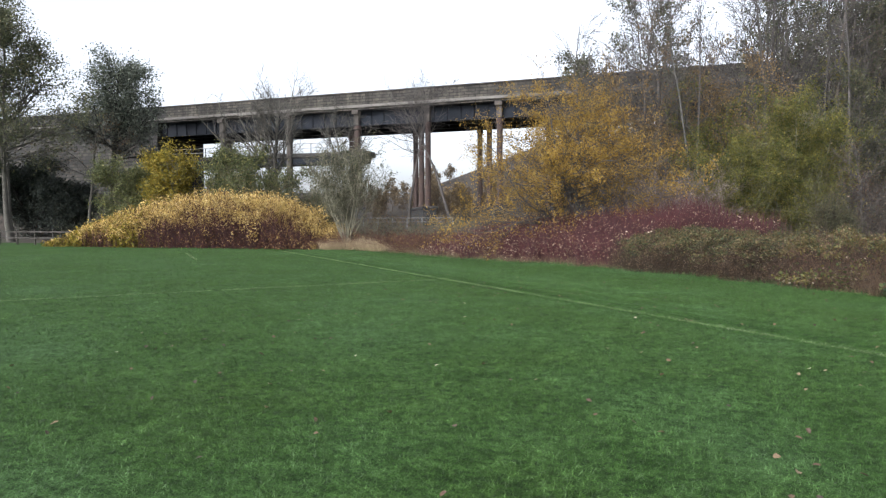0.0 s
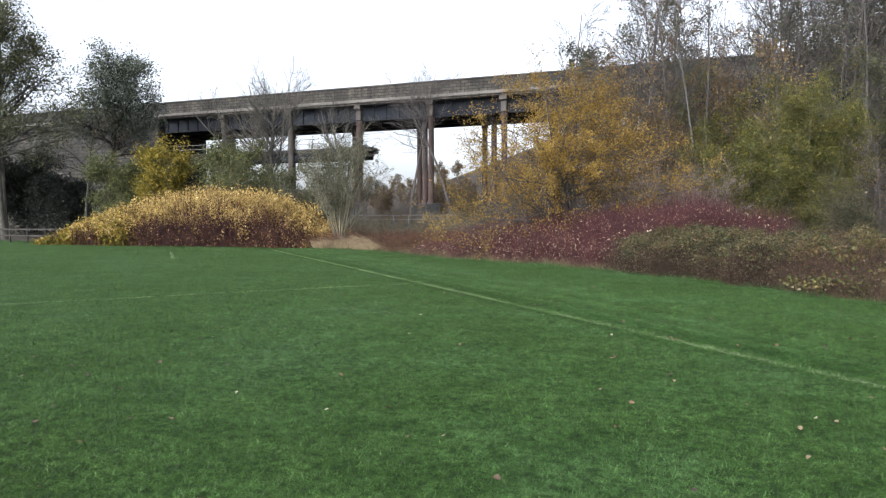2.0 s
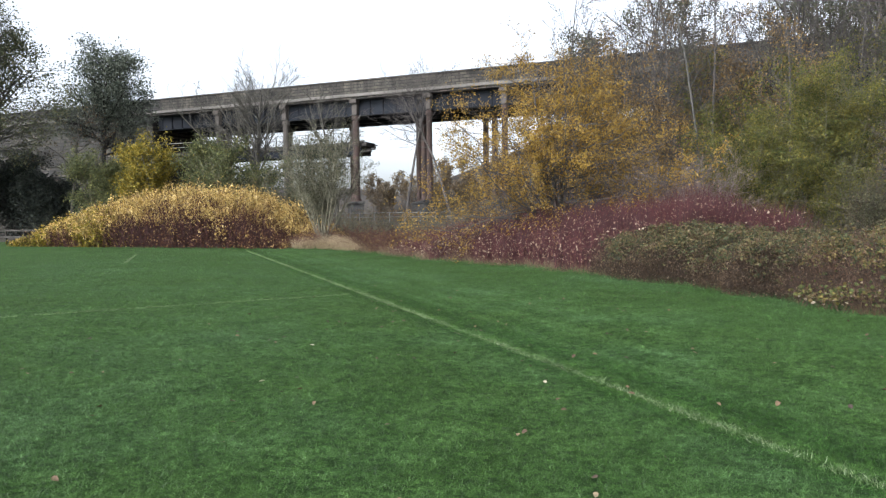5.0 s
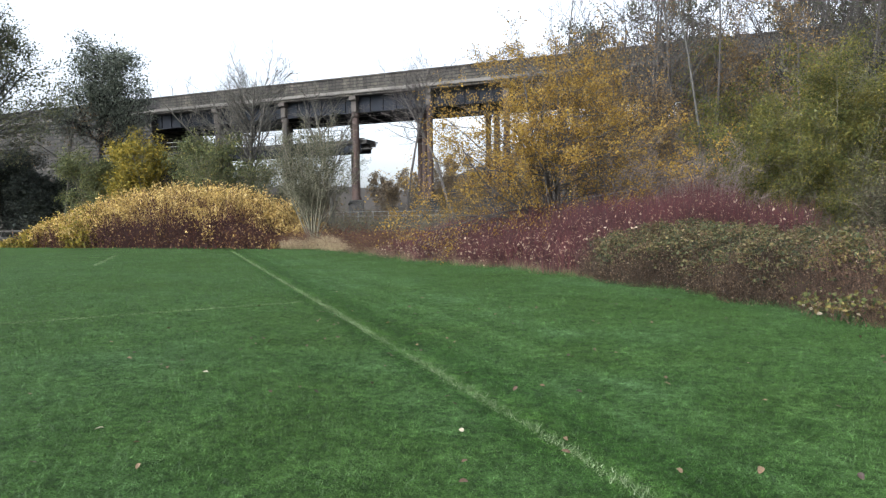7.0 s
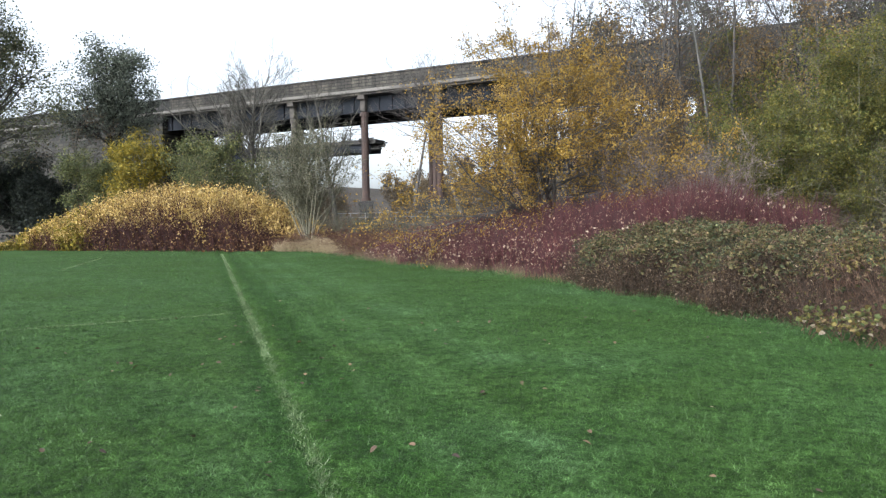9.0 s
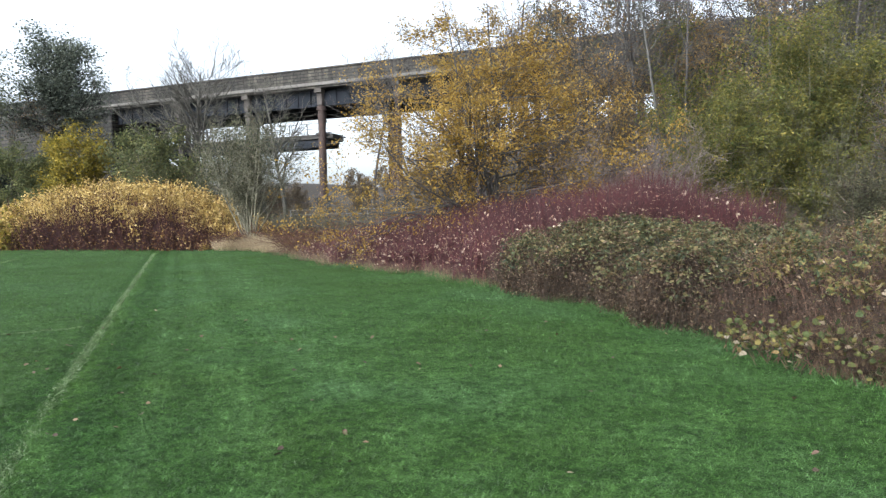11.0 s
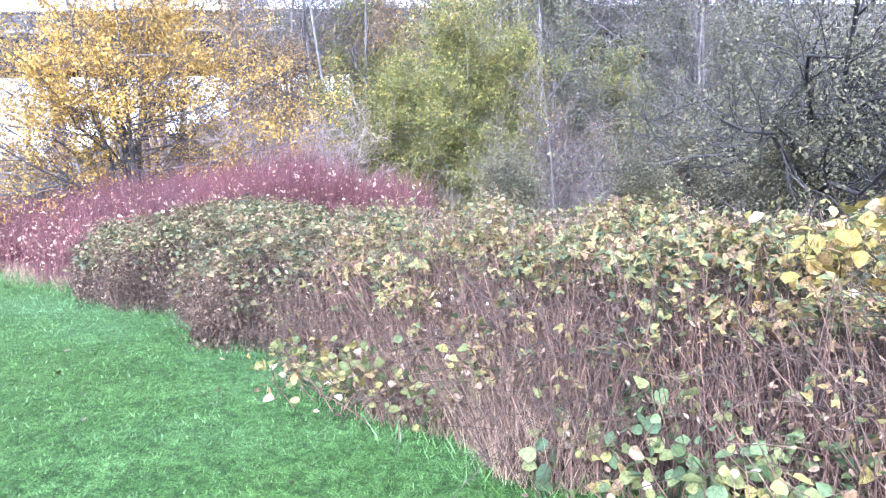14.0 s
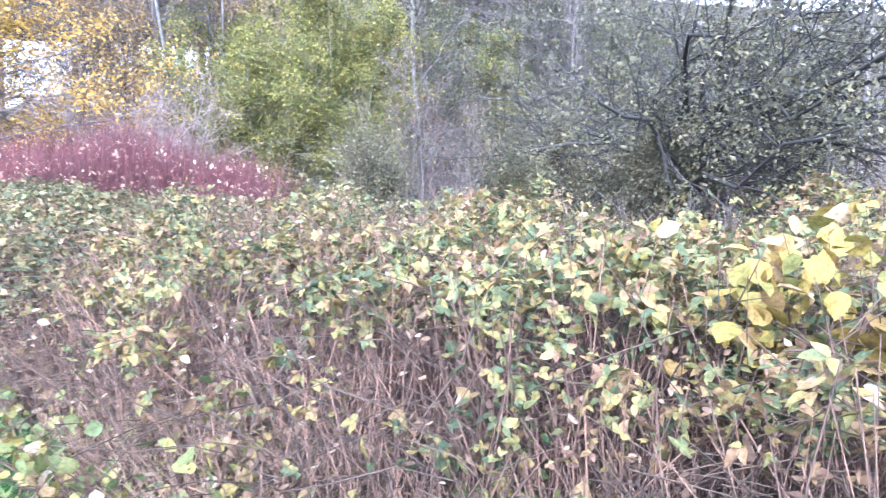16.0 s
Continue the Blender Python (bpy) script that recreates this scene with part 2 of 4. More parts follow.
L_GOLDGREEN = leaf_mat("yellow_green_leaves", [(0, (0.06, 0.064, 0.016)), (0.4, (0.17, 0.145, 0.026)), (1, (0.4, 0.3, 0.045))], drift=0.5)
L_OLIVE = leaf_mat("olive_leaves", [(0, (0.028, 0.04, 0.015)), (0.35, (0.08, 0.094, 0.028)), (0.7, (0.17, 0.155, 0.04)), (1, (0.32, 0.25, 0.06))], drift=0.5)
L_GREEN = leaf_mat("dull_green_leaves", [(0, (0.05, 0.06, 0.04)), (0.5, (0.11, 0.122, 0.07)), (0.85, (0.19, 0.175, 0.095)), (1, (0.28, 0.22, 0.1))], drift=0.5)
L_DARK = leaf_mat("dark_evergreen_leaves", [(0, (0.05, 0.06, 0.052)), (0.5, (0.12, 0.138, 0.108)), (1, (0.25, 0.265, 0.2))], drift=0.5)
L_HOLLY = leaf_mat("holly_leaves", [(0, (0.022, 0.028, 0.025)), (0.6, (0.048, 0.056, 0.048)), (1, (0.1, 0.105, 0.075))], drift=0.5)
L_SHRUB = leaf_mat("olive_green_leaves", [(0, (0.035, 0.046, 0.024)), (0.45, (0.095, 0.112, 0.05)), (0.8, (0.18, 0.18, 0.07)), (1, (0.3, 0.25, 0.085))], drift=0.5)
L_THORN = leaf_mat("thorn_leaves", [(0, (0.03, 0.03, 0.022)), (0.5, (0.07, 0.07, 0.042)), (0.85, (0.13, 0.117, 0.062)), (1, (0.2, 0.17, 0.1))], drift=0.5)
B_TWIG = bark_mat("grey_brown_twigs", (0.045, 0.04, 0.037), (0.122, 0.107, 0.097))
B_PALE2 = bark_mat("pinkish_grey_stems", (0.07, 0.055, 0.045), (0.15, 0.122, 0.105))
# brown leaves with the distant haze painted in as a paler tone
L_HAZE = leaf_mat("haze_paled_brown_leaves", [(0, (0.08, 0.066, 0.048)), (0.5, (0.15, 0.115, 0.075)), (1, (0.25, 0.19, 0.11))], drift=0.4)
L_GREYGREEN = leaf_mat("grey_green_leaves", [(0, (0.045, 0.05, 0.032)), (0.6, (0.09, 0.098, 0.06)), (1, (0.16, 0.145, 0.085))])
L_RUSSET = leaf_mat("russet_leaves", [(0, (0.065, 0.042, 0.024)), (0.6, (0.155, 0.1, 0.046)), (1, (0.27, 0.185, 0.075))], drift=0.5)
L_OCHRE = leaf_mat("faded_ochre_leaves", [(0, (0.1, 0.068, 0.036)), (0.5, (0.2, 0.135, 0.06)), (1, (0.34, 0.25, 0.1))], drift=0.4)
L_PINK = leaf_mat("pale_buff_leaves", [(0, (0.2, 0.11, 0.085)), (0.5, (0.34, 0.25, 0.18)), (1, (0.48, 0.41, 0.31))])
L_BRAMBLE = leaf_mat("bramble_leaves", [(0, (0.028, 0.042, 0.024)), (0.25, (0.06, 0.078, 0.04)), (0.42, (0.105, 0.11, 0.045)), (0.56, (0.175, 0.145, 0.05)), (0.7, (0.16, 0.108, 0.055)), (0.86, (0.085, 0.05, 0.034)), (1, (0.25, 0.2, 0.14))], 0.7, 0.25, 0.4, 0.45)
L_BRAMBLE2 = leaf_mat("dull_bramble_leaves", [(0, (0.026, 0.034, 0.023)), (0.3, (0.062, 0.074, 0.04)), (0.5, (0.115, 0.118, 0.055)), (0.68, (0.19, 0.152, 0.07)), (0.82, (0.125, 0.08, 0.05)), (0.93, (0.22, 0.165, 0.1)), (1, (0.42, 0.35, 0.25))], 0.7, 0.25, 0.42, 0.4)
L_BROWNLEAF = leaf_mat("withered_leaves", [(0, (0.04, 0.025, 0.018)), (0.5, (0.085, 0.056, 0.038)), (0.85, (0.17, 0.12, 0.08)), (1, (0.28, 0.22, 0.16))], 0.75)
L_ROUND = leaf_mat("big_round_yellow_leaves", [(0, (0.095, 0.11, 0.035)), (0.25, (0.17, 0.145, 0.038)), (0.6, (0.23, 0.165, 0.04)), (0.85, (0.22, 0.15, 0.06)), (1, (0.24, 0.19, 0.12))], 0.65, 0.25)
L_EDGE = leaf_mat("cream_and_yellow_leaves", [(0, (0.055, 0.075, 0.032)), (0.4, (0.115, 0.122, 0.042)), (0.7, (0.18, 0.15, 0.048)), (0.84, (0.15, 0.1, 0.058)), (0.93, (0.22, 0.18, 0.125)), (1, (0.3, 0.26, 0.2))], 0.7, 0.25)
L_CREAM = leaf_mat("withered_cream_leaves", [(0, (0.16, 0.11, 0.07)), (0.5, (0.3, 0.23, 0.15)), (1, (0.46, 0.4, 0.32))], 0.7, 0.25)
L_LIME = leaf_mat("fresh_green_leaves", [(0, (0.045, 0.072, 0.036)), (0.6, (0.088, 0.12, 0.05)), (1, (0.15, 0.155, 0.06))], 0.65, 0.25)
L_BUFF = leaf_mat("buff_brown_leaves", [(0, (0.08, 0.035, 0.022)), (0.6, (0.16, 0.085, 0.042)), (1, (0.4, 0.28, 0.13))])
L_FALLEN = fallen_mat("fallen_leaves", [(0, (0.04, 0.024, 0.016)), (0.55, (0.1, 0.058, 0.034)), (0.85, (0.17, 0.115, 0.06)), (0.96, (0.24, 0.19, 0.12)), (1, (0.4, 0.36, 0.27))], 0.7, 0.1)

# ---- mesh helpers ----
RNG = np.random.default_rng(7)


def mesh_from(name, verts, faces, material):
    """A mesh from arrays of vertices and of equal-sided faces."""
    me = bpy.data.meshes.new(name)
    me.vertices.add(len(verts))
    me.vertices.foreach_set("co", np.ascontiguousarray(verts, dtype=np.float32).ravel())
    k = faces.shape[1]
    me.loops.add(faces.size)
    me.loops.foreach_set("vertex_index", np.ascontiguousarray(faces, dtype=np.int32).ravel())
    me.polygons.add(len(faces))
    me.polygons.foreach_set("loop_start", np.arange(len(faces), dtype=np.int32) * k)
    me.update(calc_edges=True)
    me.materials.append(material)
    return me


def piece(name, me, parent=None, label="", kind=""):
    ob = new(name, me)
    ob.parent = parent
    return tagged(ob, label, kind=kind)


def thing(name, label, category, group="", kind="", at=(0, 0, 0)):
    ob = new(name)
    ob.location = at
    return tagged(ob, label, category, group, kind)


def part(name, bm, material, parent=None, label=""):
    me = bpy.data.meshes.new(name)
    bm.to_mesh(me)
    bm.free()
    me.materials.append(material)
    ob = new(name, me)
    ob.parent = parent
    return tagged(ob, label)


def box(bm, x0, x1, y0, y1, z0, z1, bevel=0.0):
    r = bmesh.ops.create_cube(bm, size=1.0)
    bmesh.ops.scale(bm, vec=(x1 - x0, y1 - y0, z1 - z0), verts=r["verts"])
    bmesh.ops.translate(bm, vec=((x0 + x1) / 2, (y0 + y1) / 2, (z0 + z1) / 2), verts=r["verts"])
    if bevel:
        es = list({e for v in r["verts"] for e in v.link_edges})
        bmesh.ops.bevel(bm, geom=es, offset=bevel, segments=2, affect="EDGES")
    return bm


def smooth(t):
    t = np.clip(t, 0, 1)
    return t * t * (3 - 2 * t)


def tubes(P, R, k=4):
    """Tapered round stems along many paths at once: P (m, n, 3), R (m, n)."""
    m, n, _ = P.shape
    T = np.gradient(P, axis=1)
    T /= np.linalg.norm(T, axis=2, keepdims=True) + 1e-9
    ref = np.where(np.abs(T[..., 2:3]) > 0.9, np.array([1.0, 0, 0]), np.array([0, 0, 1.0]))
    U = np.cross(T, ref)
    U /= np.linalg.norm(U, axis=2, keepdims=True) + 1e-9
    W = np.cross(T, U)
    a = np.arange(k) * 2 * np.pi / k
    V = P[:, :, None] + R[:, :, None, None] * (np.cos(a)[:, None] * U[:, :, None] + np.sin(a)[:, None] * W[:, :, None])
    i = np.arange(m)[:, None, None] * n * k + np.arange(n - 1)[None, :, None] * k
    j, j2 = np.arange(k)[None, None], (np.arange(k)[None, None] + 1) % k
    F = np.stack([i + j, i + j2, i + k + j2, i + k + j], -1).reshape(-1, 4)
    return V.reshape(-1, 3), F


def join_arrays(items):
    vs, fs, o = [], [], 0
    for v, f in items:
        vs.append(v)
        fs.append(f + o)
        o += len(v)
    return np.concatenate(vs), np.concatenate(fs)


def unit(v):
    return v / (np.linalg.norm(v, axis=-1, keepdims=True) + 1e-9)


def run(start, way, length, n, wob, up):
    """Wandering paths from start points; up bends them to the light (or down)."""
    m = len(start)
    P = np.empty((m, n, 3))
    P[:, 0] = start
    d = unit(way)
    for i in range(1, n):
        d = unit(d + RNG.normal(0, wob, (m, 3)) + np.array([0, 0, up]))
        P[:, i] = P[:, i - 1] + d * (length / (n - 1))[:, None]
    return P


def grow(P, R, count, s0, s1, fac, ang, up, wob, n, thin=0.6, fall=0.5, rmin=0.004):
    """Side shoots: count on every parent path, between the shares s0 and s1 of its length."""
    m, pn, _ = P.shape
    idx = np.repeat(np.arange(m), count)
    s = (np.tile(np.arange(count), m) + RNG.random(m * count)) / count * (s1 - s0) + s0
    q = s * (pn - 1)
    i = np.minimum(q.astype(int), pn - 2)
    f = (q - i)[:, None]
    pos = P[idx, i] * (1 - f) + P[idx, i + 1] * f
    tan = unit(P[idx, i + 1] - P[idx, i])
    perp = unit(np.cross(tan, RNG.normal(0, 1, tan.shape)))
    a = np.radians(ang + RNG.normal(0, 9, len(idx)))[:, None]
    way = tan * np.cos(a) + perp * np.sin(a)
    plen = np.linalg.norm(np.diff(P, axis=1), axis=2).sum(1)[idx]
    L = plen * fac * (1 - fall * (s - s0) / max(s1 - s0, 1e-6)) * RNG.uniform(0.65, 1.2, len(idx))
    r0 = np.maximum((R[idx, i] * (1 - f[:, 0]) + R[idx, i + 1] * f[:, 0]) * thin, rmin)
    Q = run(pos, way, L, n, wob, up)
    return Q, r0[:, None] * np.linspace(1, 0.3, n)[None]


def leaves(pts, size, spread=0.0, droop=0.3, aspect=0.6, six=False, flat=0.0, three=False):
    """Folded leaves at the points, turned at random; three: each one a bramble leaf of three pointed leaflets."""
    m = len(pts)
    c = pts + RNG.normal(0, 1, (m, 3)) * spread
    d = RNG.normal(0, 1, (m, 3))
    d[:, 2] = d[:, 2] * (1 - flat) - droop
    d = unit(d)
    nrm = RNG.normal(0, 1, (m, 3)) * (1 - flat * 0.6) + np.array([0, 0, flat * 1.6])
    s = unit(np.cross(nrm, d))
    nr = np.cross(d, s)
    L = (size * RNG.uniform(0.6, 1.3, m))[:, None]
    if three:
        side = d * 0.35 + s * 0.94
        other = d * 0.35 - s * 0.94
        base = c + d * L * 0.3
        c = np.concatenate([base, c + d * L * 0.2, c + d * L * 0.2])
        d = unit(np.concatenate([d, side, other]) + RNG.normal(0, 0.12, (3 * m, 3)))
        nr = np.concatenate([nr, nr, nr])
        L = np.concatenate([L, L * 0.8, L * 0.8])
        s = unit(np.cross(nr, d))
        m *= 3
    W = L * aspect * 0.5
    fold = L * 0.12
    if six:
        rim = [(0.16, 0.74), (0.42, 1.0), (0.74, 0.58)] if three else [(0.1, 0.62), (0.4, 1.0), (0.76, 0.62)]
        curl = -nr * L * RNG.uniform(-0.08, 0.3, (m, 1))
        edge = RNG.uniform(0.8, 1.15, (6, m, 1))
        right = [c + d * L * u + s * W * w * edge[i] + nr * fold * w + curl * u * u for i, (u, w) in enumerate(rim)]
        left = [c + d * L * u - s * W * w * edge[3 + i] + nr * fold * w + curl * u * u for i, (u, w) in enumerate(rim[::-1])]
        V = np.stack([c, *right, c + d * L + curl, *left], 1)
        b = np.arange(m)[:, None] * 8
        F = np.concatenate([b + np.array([[0, 1, 2, 3, 4]]), b + np.array([[0, 4, 5, 6, 7]])])
    else:
        V = np.stack([c, c + d * L * 0.45 + s * W + nr * fold, c + d * L, c + d * L * 0.45 - s * W + nr * fold], 1)
        b = np.arange(m)[:, None] * 4
        F = np.concatenate([b + np.array([[0, 1, 2]]), b + np.array([[0, 2, 3]])])
    return V.reshape(-1, 3), F


def along(P, per):
    """Random points along paths."""
    m, n, _ = P.shape
    idx = np.repeat(np.arange(m), per)
    q = RNG.random(m * per) * (n - 1)
    i = np.minimum(q.astype(int), n - 2)
    f = (q - i)[:, None]
    return P[idx, i] * (1 - f) + P[idx, i + 1] * f


def turf_height(x, y):
    """The lie of the land: level field, a wooded bank to the north-east, far hills."""
    x, y = np.asarray(x, float), np.asarray(y, float)
    z = 1.6 * smooth((y - 42) / 25)
    z = z + 6.5 * smooth((y - 38) / 30) * smooth((x + 10) / 16)
    z = z + 6.0 * smooth((-x - 60) / 22) * smooth((y - 50) / 16)
    far = np.clip(5 + (x + 64) * 0.36, 2, 19)
    return z + far * smooth((y - 92) / 55)


def ground_at(x, y):
    return float(turf_height(x, y))


# ---- ground: one sheet to the horizon ----
def build_ground():
    gx = np.concatenate([np.linspace(-2500, -130, 14)[:-1], np.linspace(-130, 90, 111), np.linspace(90, 2500, 14)[1:]])
    gy = np.concatenate([np.linspace(-2500, -20, 12)[:-1], np.linspace(-20, 170, 96), np.linspace(170, 2500, 14)[1:]])
    X, Y = np.meshgrid(gx, gy)
    V = np.stack([X, Y, turf_height(X, Y)], -1).reshape(-1, 3)
    w, hgt = len(gx), len(gy)
    i = (np.arange(hgt - 1)[:, None] * w + np.arange(w - 1)[None]).reshape(-1, 1)
    F = i + np.array([[0, 1, w + 1, w]])
    me = mesh_from("ground", V, F, M_GROUND)
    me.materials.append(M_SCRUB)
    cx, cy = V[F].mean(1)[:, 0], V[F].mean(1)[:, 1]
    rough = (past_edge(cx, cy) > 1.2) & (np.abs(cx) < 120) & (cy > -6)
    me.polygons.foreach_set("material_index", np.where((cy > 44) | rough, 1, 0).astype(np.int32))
    tagged(new("ground", me), "mown green sports field with wooded banks beyond", "ground", kind="structure")


# the front edge of the rough growth along the field, from behind the walker to the far side
EDGE = np.array([(17.0, -4.0), (10.5, 8.0), (7.6, 12.0), (5.9, 14.4), (4.75, 15.7), (3.85, 16.85), (2.5, 18.6), (0.4, 21.2), (-1.9, 23.5), (-4.2, 25.9), (-10.0, 29.6), (-14.0, 33.4), (-18.5, 37.2), (-22.0, 38.0)])
SEG = np.linalg.norm(np.diff(EDGE, axis=0), axis=1)
STA = np.concatenate([[0], np.cumsum(SEG)])


def on_edge(s, d):
    """The place at s metres along the edge and d metres into the growth."""
    s = np.asarray(s, float)
    d = d + 0.2 * np.sin(s * 1.7) + 0.13 * np.sin(s * 4.3 + 1) - 0.05
    x, y = np.interp(s, STA, EDGE[:, 0]), np.interp(s, STA, EDGE[:, 1])
    x2, y2 = np.interp(s + 0.8, STA, EDGE[:, 0]), np.interp(s + 0.8, STA, EDGE[:, 1])
    x1, y1 = np.interp(s - 0.8, STA, EDGE[:, 0]), np.interp(s - 0.8, STA, EDGE[:, 1])
    t = unit(np.stack([x2 - x1, y2 - y1], -1))
    return x + t[..., 1] * d, y - t[..., 0] * d


def past_edge(x, y):
    """How far into the rough growth a point lies (negative: on the field)."""
    best, side = np.full(x.shape, 1e9), np.zeros(x.shape)
    for (ax, ay), (bx, by) in zip(EDGE[:-1], EDGE[1:]):
        dx, dy = bx - ax, by - ay
        u = np.clip(((x - ax) * dx + (y - ay) * dy) / (dx * dx + dy * dy), 0, 1)
        qx, qy = x - ax - u * dx, y - ay - u * dy
        dist = np.hypot(qx, qy)
        near = dist < best
        side = np.where(near, np.sign(qx * dy - qy * dx), side)
        best = np.minimum(best, dist)
    return best * side


build_ground()


# ---- grass blades ----
def blades(x, y, hgt, wid):
    m = len(x)
    a, b = RNG.random(m) * 6.283, RNG.random(m) * 6.283
    tuft = 0.5 + 0.95 * np.abs(np.sin(x * 9.1 + 3 * np.sin(y * 4.3)) * np.sin(y * 10.3 + 2.5 * np.sin(x * 5.7)))
    hgt = hgt * tuft
    lean = RNG.uniform(0.3, 1.8, m) * hgt
    z = turf_height(x, y)
    wx, wy = np.cos(a) * wid / 2, np.sin(a) * wid / 2
    V = np.stack([np.stack([x - wx, y - wy, z - 0.004], -1), np.stack([x + wx, y + wy, z - 0.004], -1),
                  np.stack([x + np.cos(b) * lean, y + np.sin(b) * lean, z + hgt], -1)], 1)
    return V.reshape(-1, 3), np.arange(m * 3).reshape(-1, 3)


def scatter(x0, x1, y0, y1, m, keep):
    x, y = RNG.uniform(x0, x1, m), RNG.uniform(y0, y1, m)
    k = keep(x, y)
    return x[k], y[k]


def lawn():
    near = lambda x, y: (past_edge(x, y) < 0.15) & (RNG.random(len(x)) < np.interp(np.maximum(np.abs(x + 0.5) - 5.0, np.abs(y - 10.5) - 6.5), [0, 3.2], [1.0, 0.12])) & (RNG.random(len(x)) < np.interp(np.hypot(x - 1.5, y - 7), [7, 14], [1.0, 0.45]))
    x, y = scatter(-9, 8, 0.8, 20.2, 1250000, near)
    v1 = blades(x, y, RNG.uniform(0.012, 0.036, len(x)), RNG.uniform(0.0025, 0.0055, len(x)))
    mid = lambda x, y: (past_edge(x, y) < 0.2) & ((y > 17) | (x < -6.5))
    x, y = scatter(-32, 4, 6, 38, 240000, mid)
    v2 = blades(x, y, RNG.uniform(0.02, 0.045, len(x)), RNG.uniform(0.008, 0.016, len(x)))
    s, d = RNG.uniform(0, STA[-1], 26000), RNG.normal(0.05, 0.16, 26000)
    x, y = on_edge(s, d)
    v3 = blades(x, y, RNG.uniform(0.05, 0.16, len(x)), RNG.uniform(0.005, 0.01, len(x)))
    V, F = join_arrays([v1, v2, v3])
    tagged(new("grass", mesh_from("grass", V, F, M_BLADE)), "short damp green mown grass blades on the field", "grass", kind="stuff")


lawn()


def pitch_line(x0, y0, x1, y1, width, dens, worn):
    n = int(math.hypot(x1 - x0, y1 - y0) * width * dens)
    u, w = RNG.random(n), RNG.normal(0, width * 0.3, n)
    dx, dy = unit(np.array([x1 - x0, y1 - y0]))
    x, y = x0 + (x1 - x0) * u - dy * w, y0 + (y1 - y0) * u + dx * w
    patch = np.array([noise.noise((a * 1.3, b * 1.3, 0.0)) for a, b in zip(x, y)])
    k = patch + RNG.normal(0, 0.25, n) > worn
    x, y = x[k], y[k]
    V, F = blades(x, y, RNG.uniform(0.02, 0.045, len(x)), RNG.uniform(0.004, 0.009, len(x)))
    tagged(new("pitch_line", mesh_from("pitch_line", V, F, M_PAINT)), "worn whitish pitch marking painted on grass", "pitch marking", "pitch markings", "stuff")


pitch_line(4.4, 6.54, -22.7, 34.73, 0.11, 4600, -0.5)
pitch_line(-15.5, 5.8, -6.4, 17.4, 0.1, 4200, -0.45)
pitch_line(-20.4, 24.4, -26.1, 30.4, 0.12, 4200, -0.4)


# ---- viaduct ----
def column(parent, x, y, z0, z1, r, mat, label):
    bm = bmesh.new()
    for a, b, w in ((z0, z0 + 0.3, r * 1.35), (z0 + 0.3, z1 - 0.45, r), (z1 - 0.45, z1 - 0.3, r * 1.3), (z1 - 0.3, z1, r * 1.15)):
        k = bmesh.ops.create_cone(bm, cap_ends=True, segments=14, radius1=w, radius2=w * (0.95 if b - a > 1 else 1), depth=b - a)
        bmesh.ops.translate(bm, vec=(x, y, (a + b) / 2), verts=k["verts"])
    return part("column", bm, mat, parent, label)


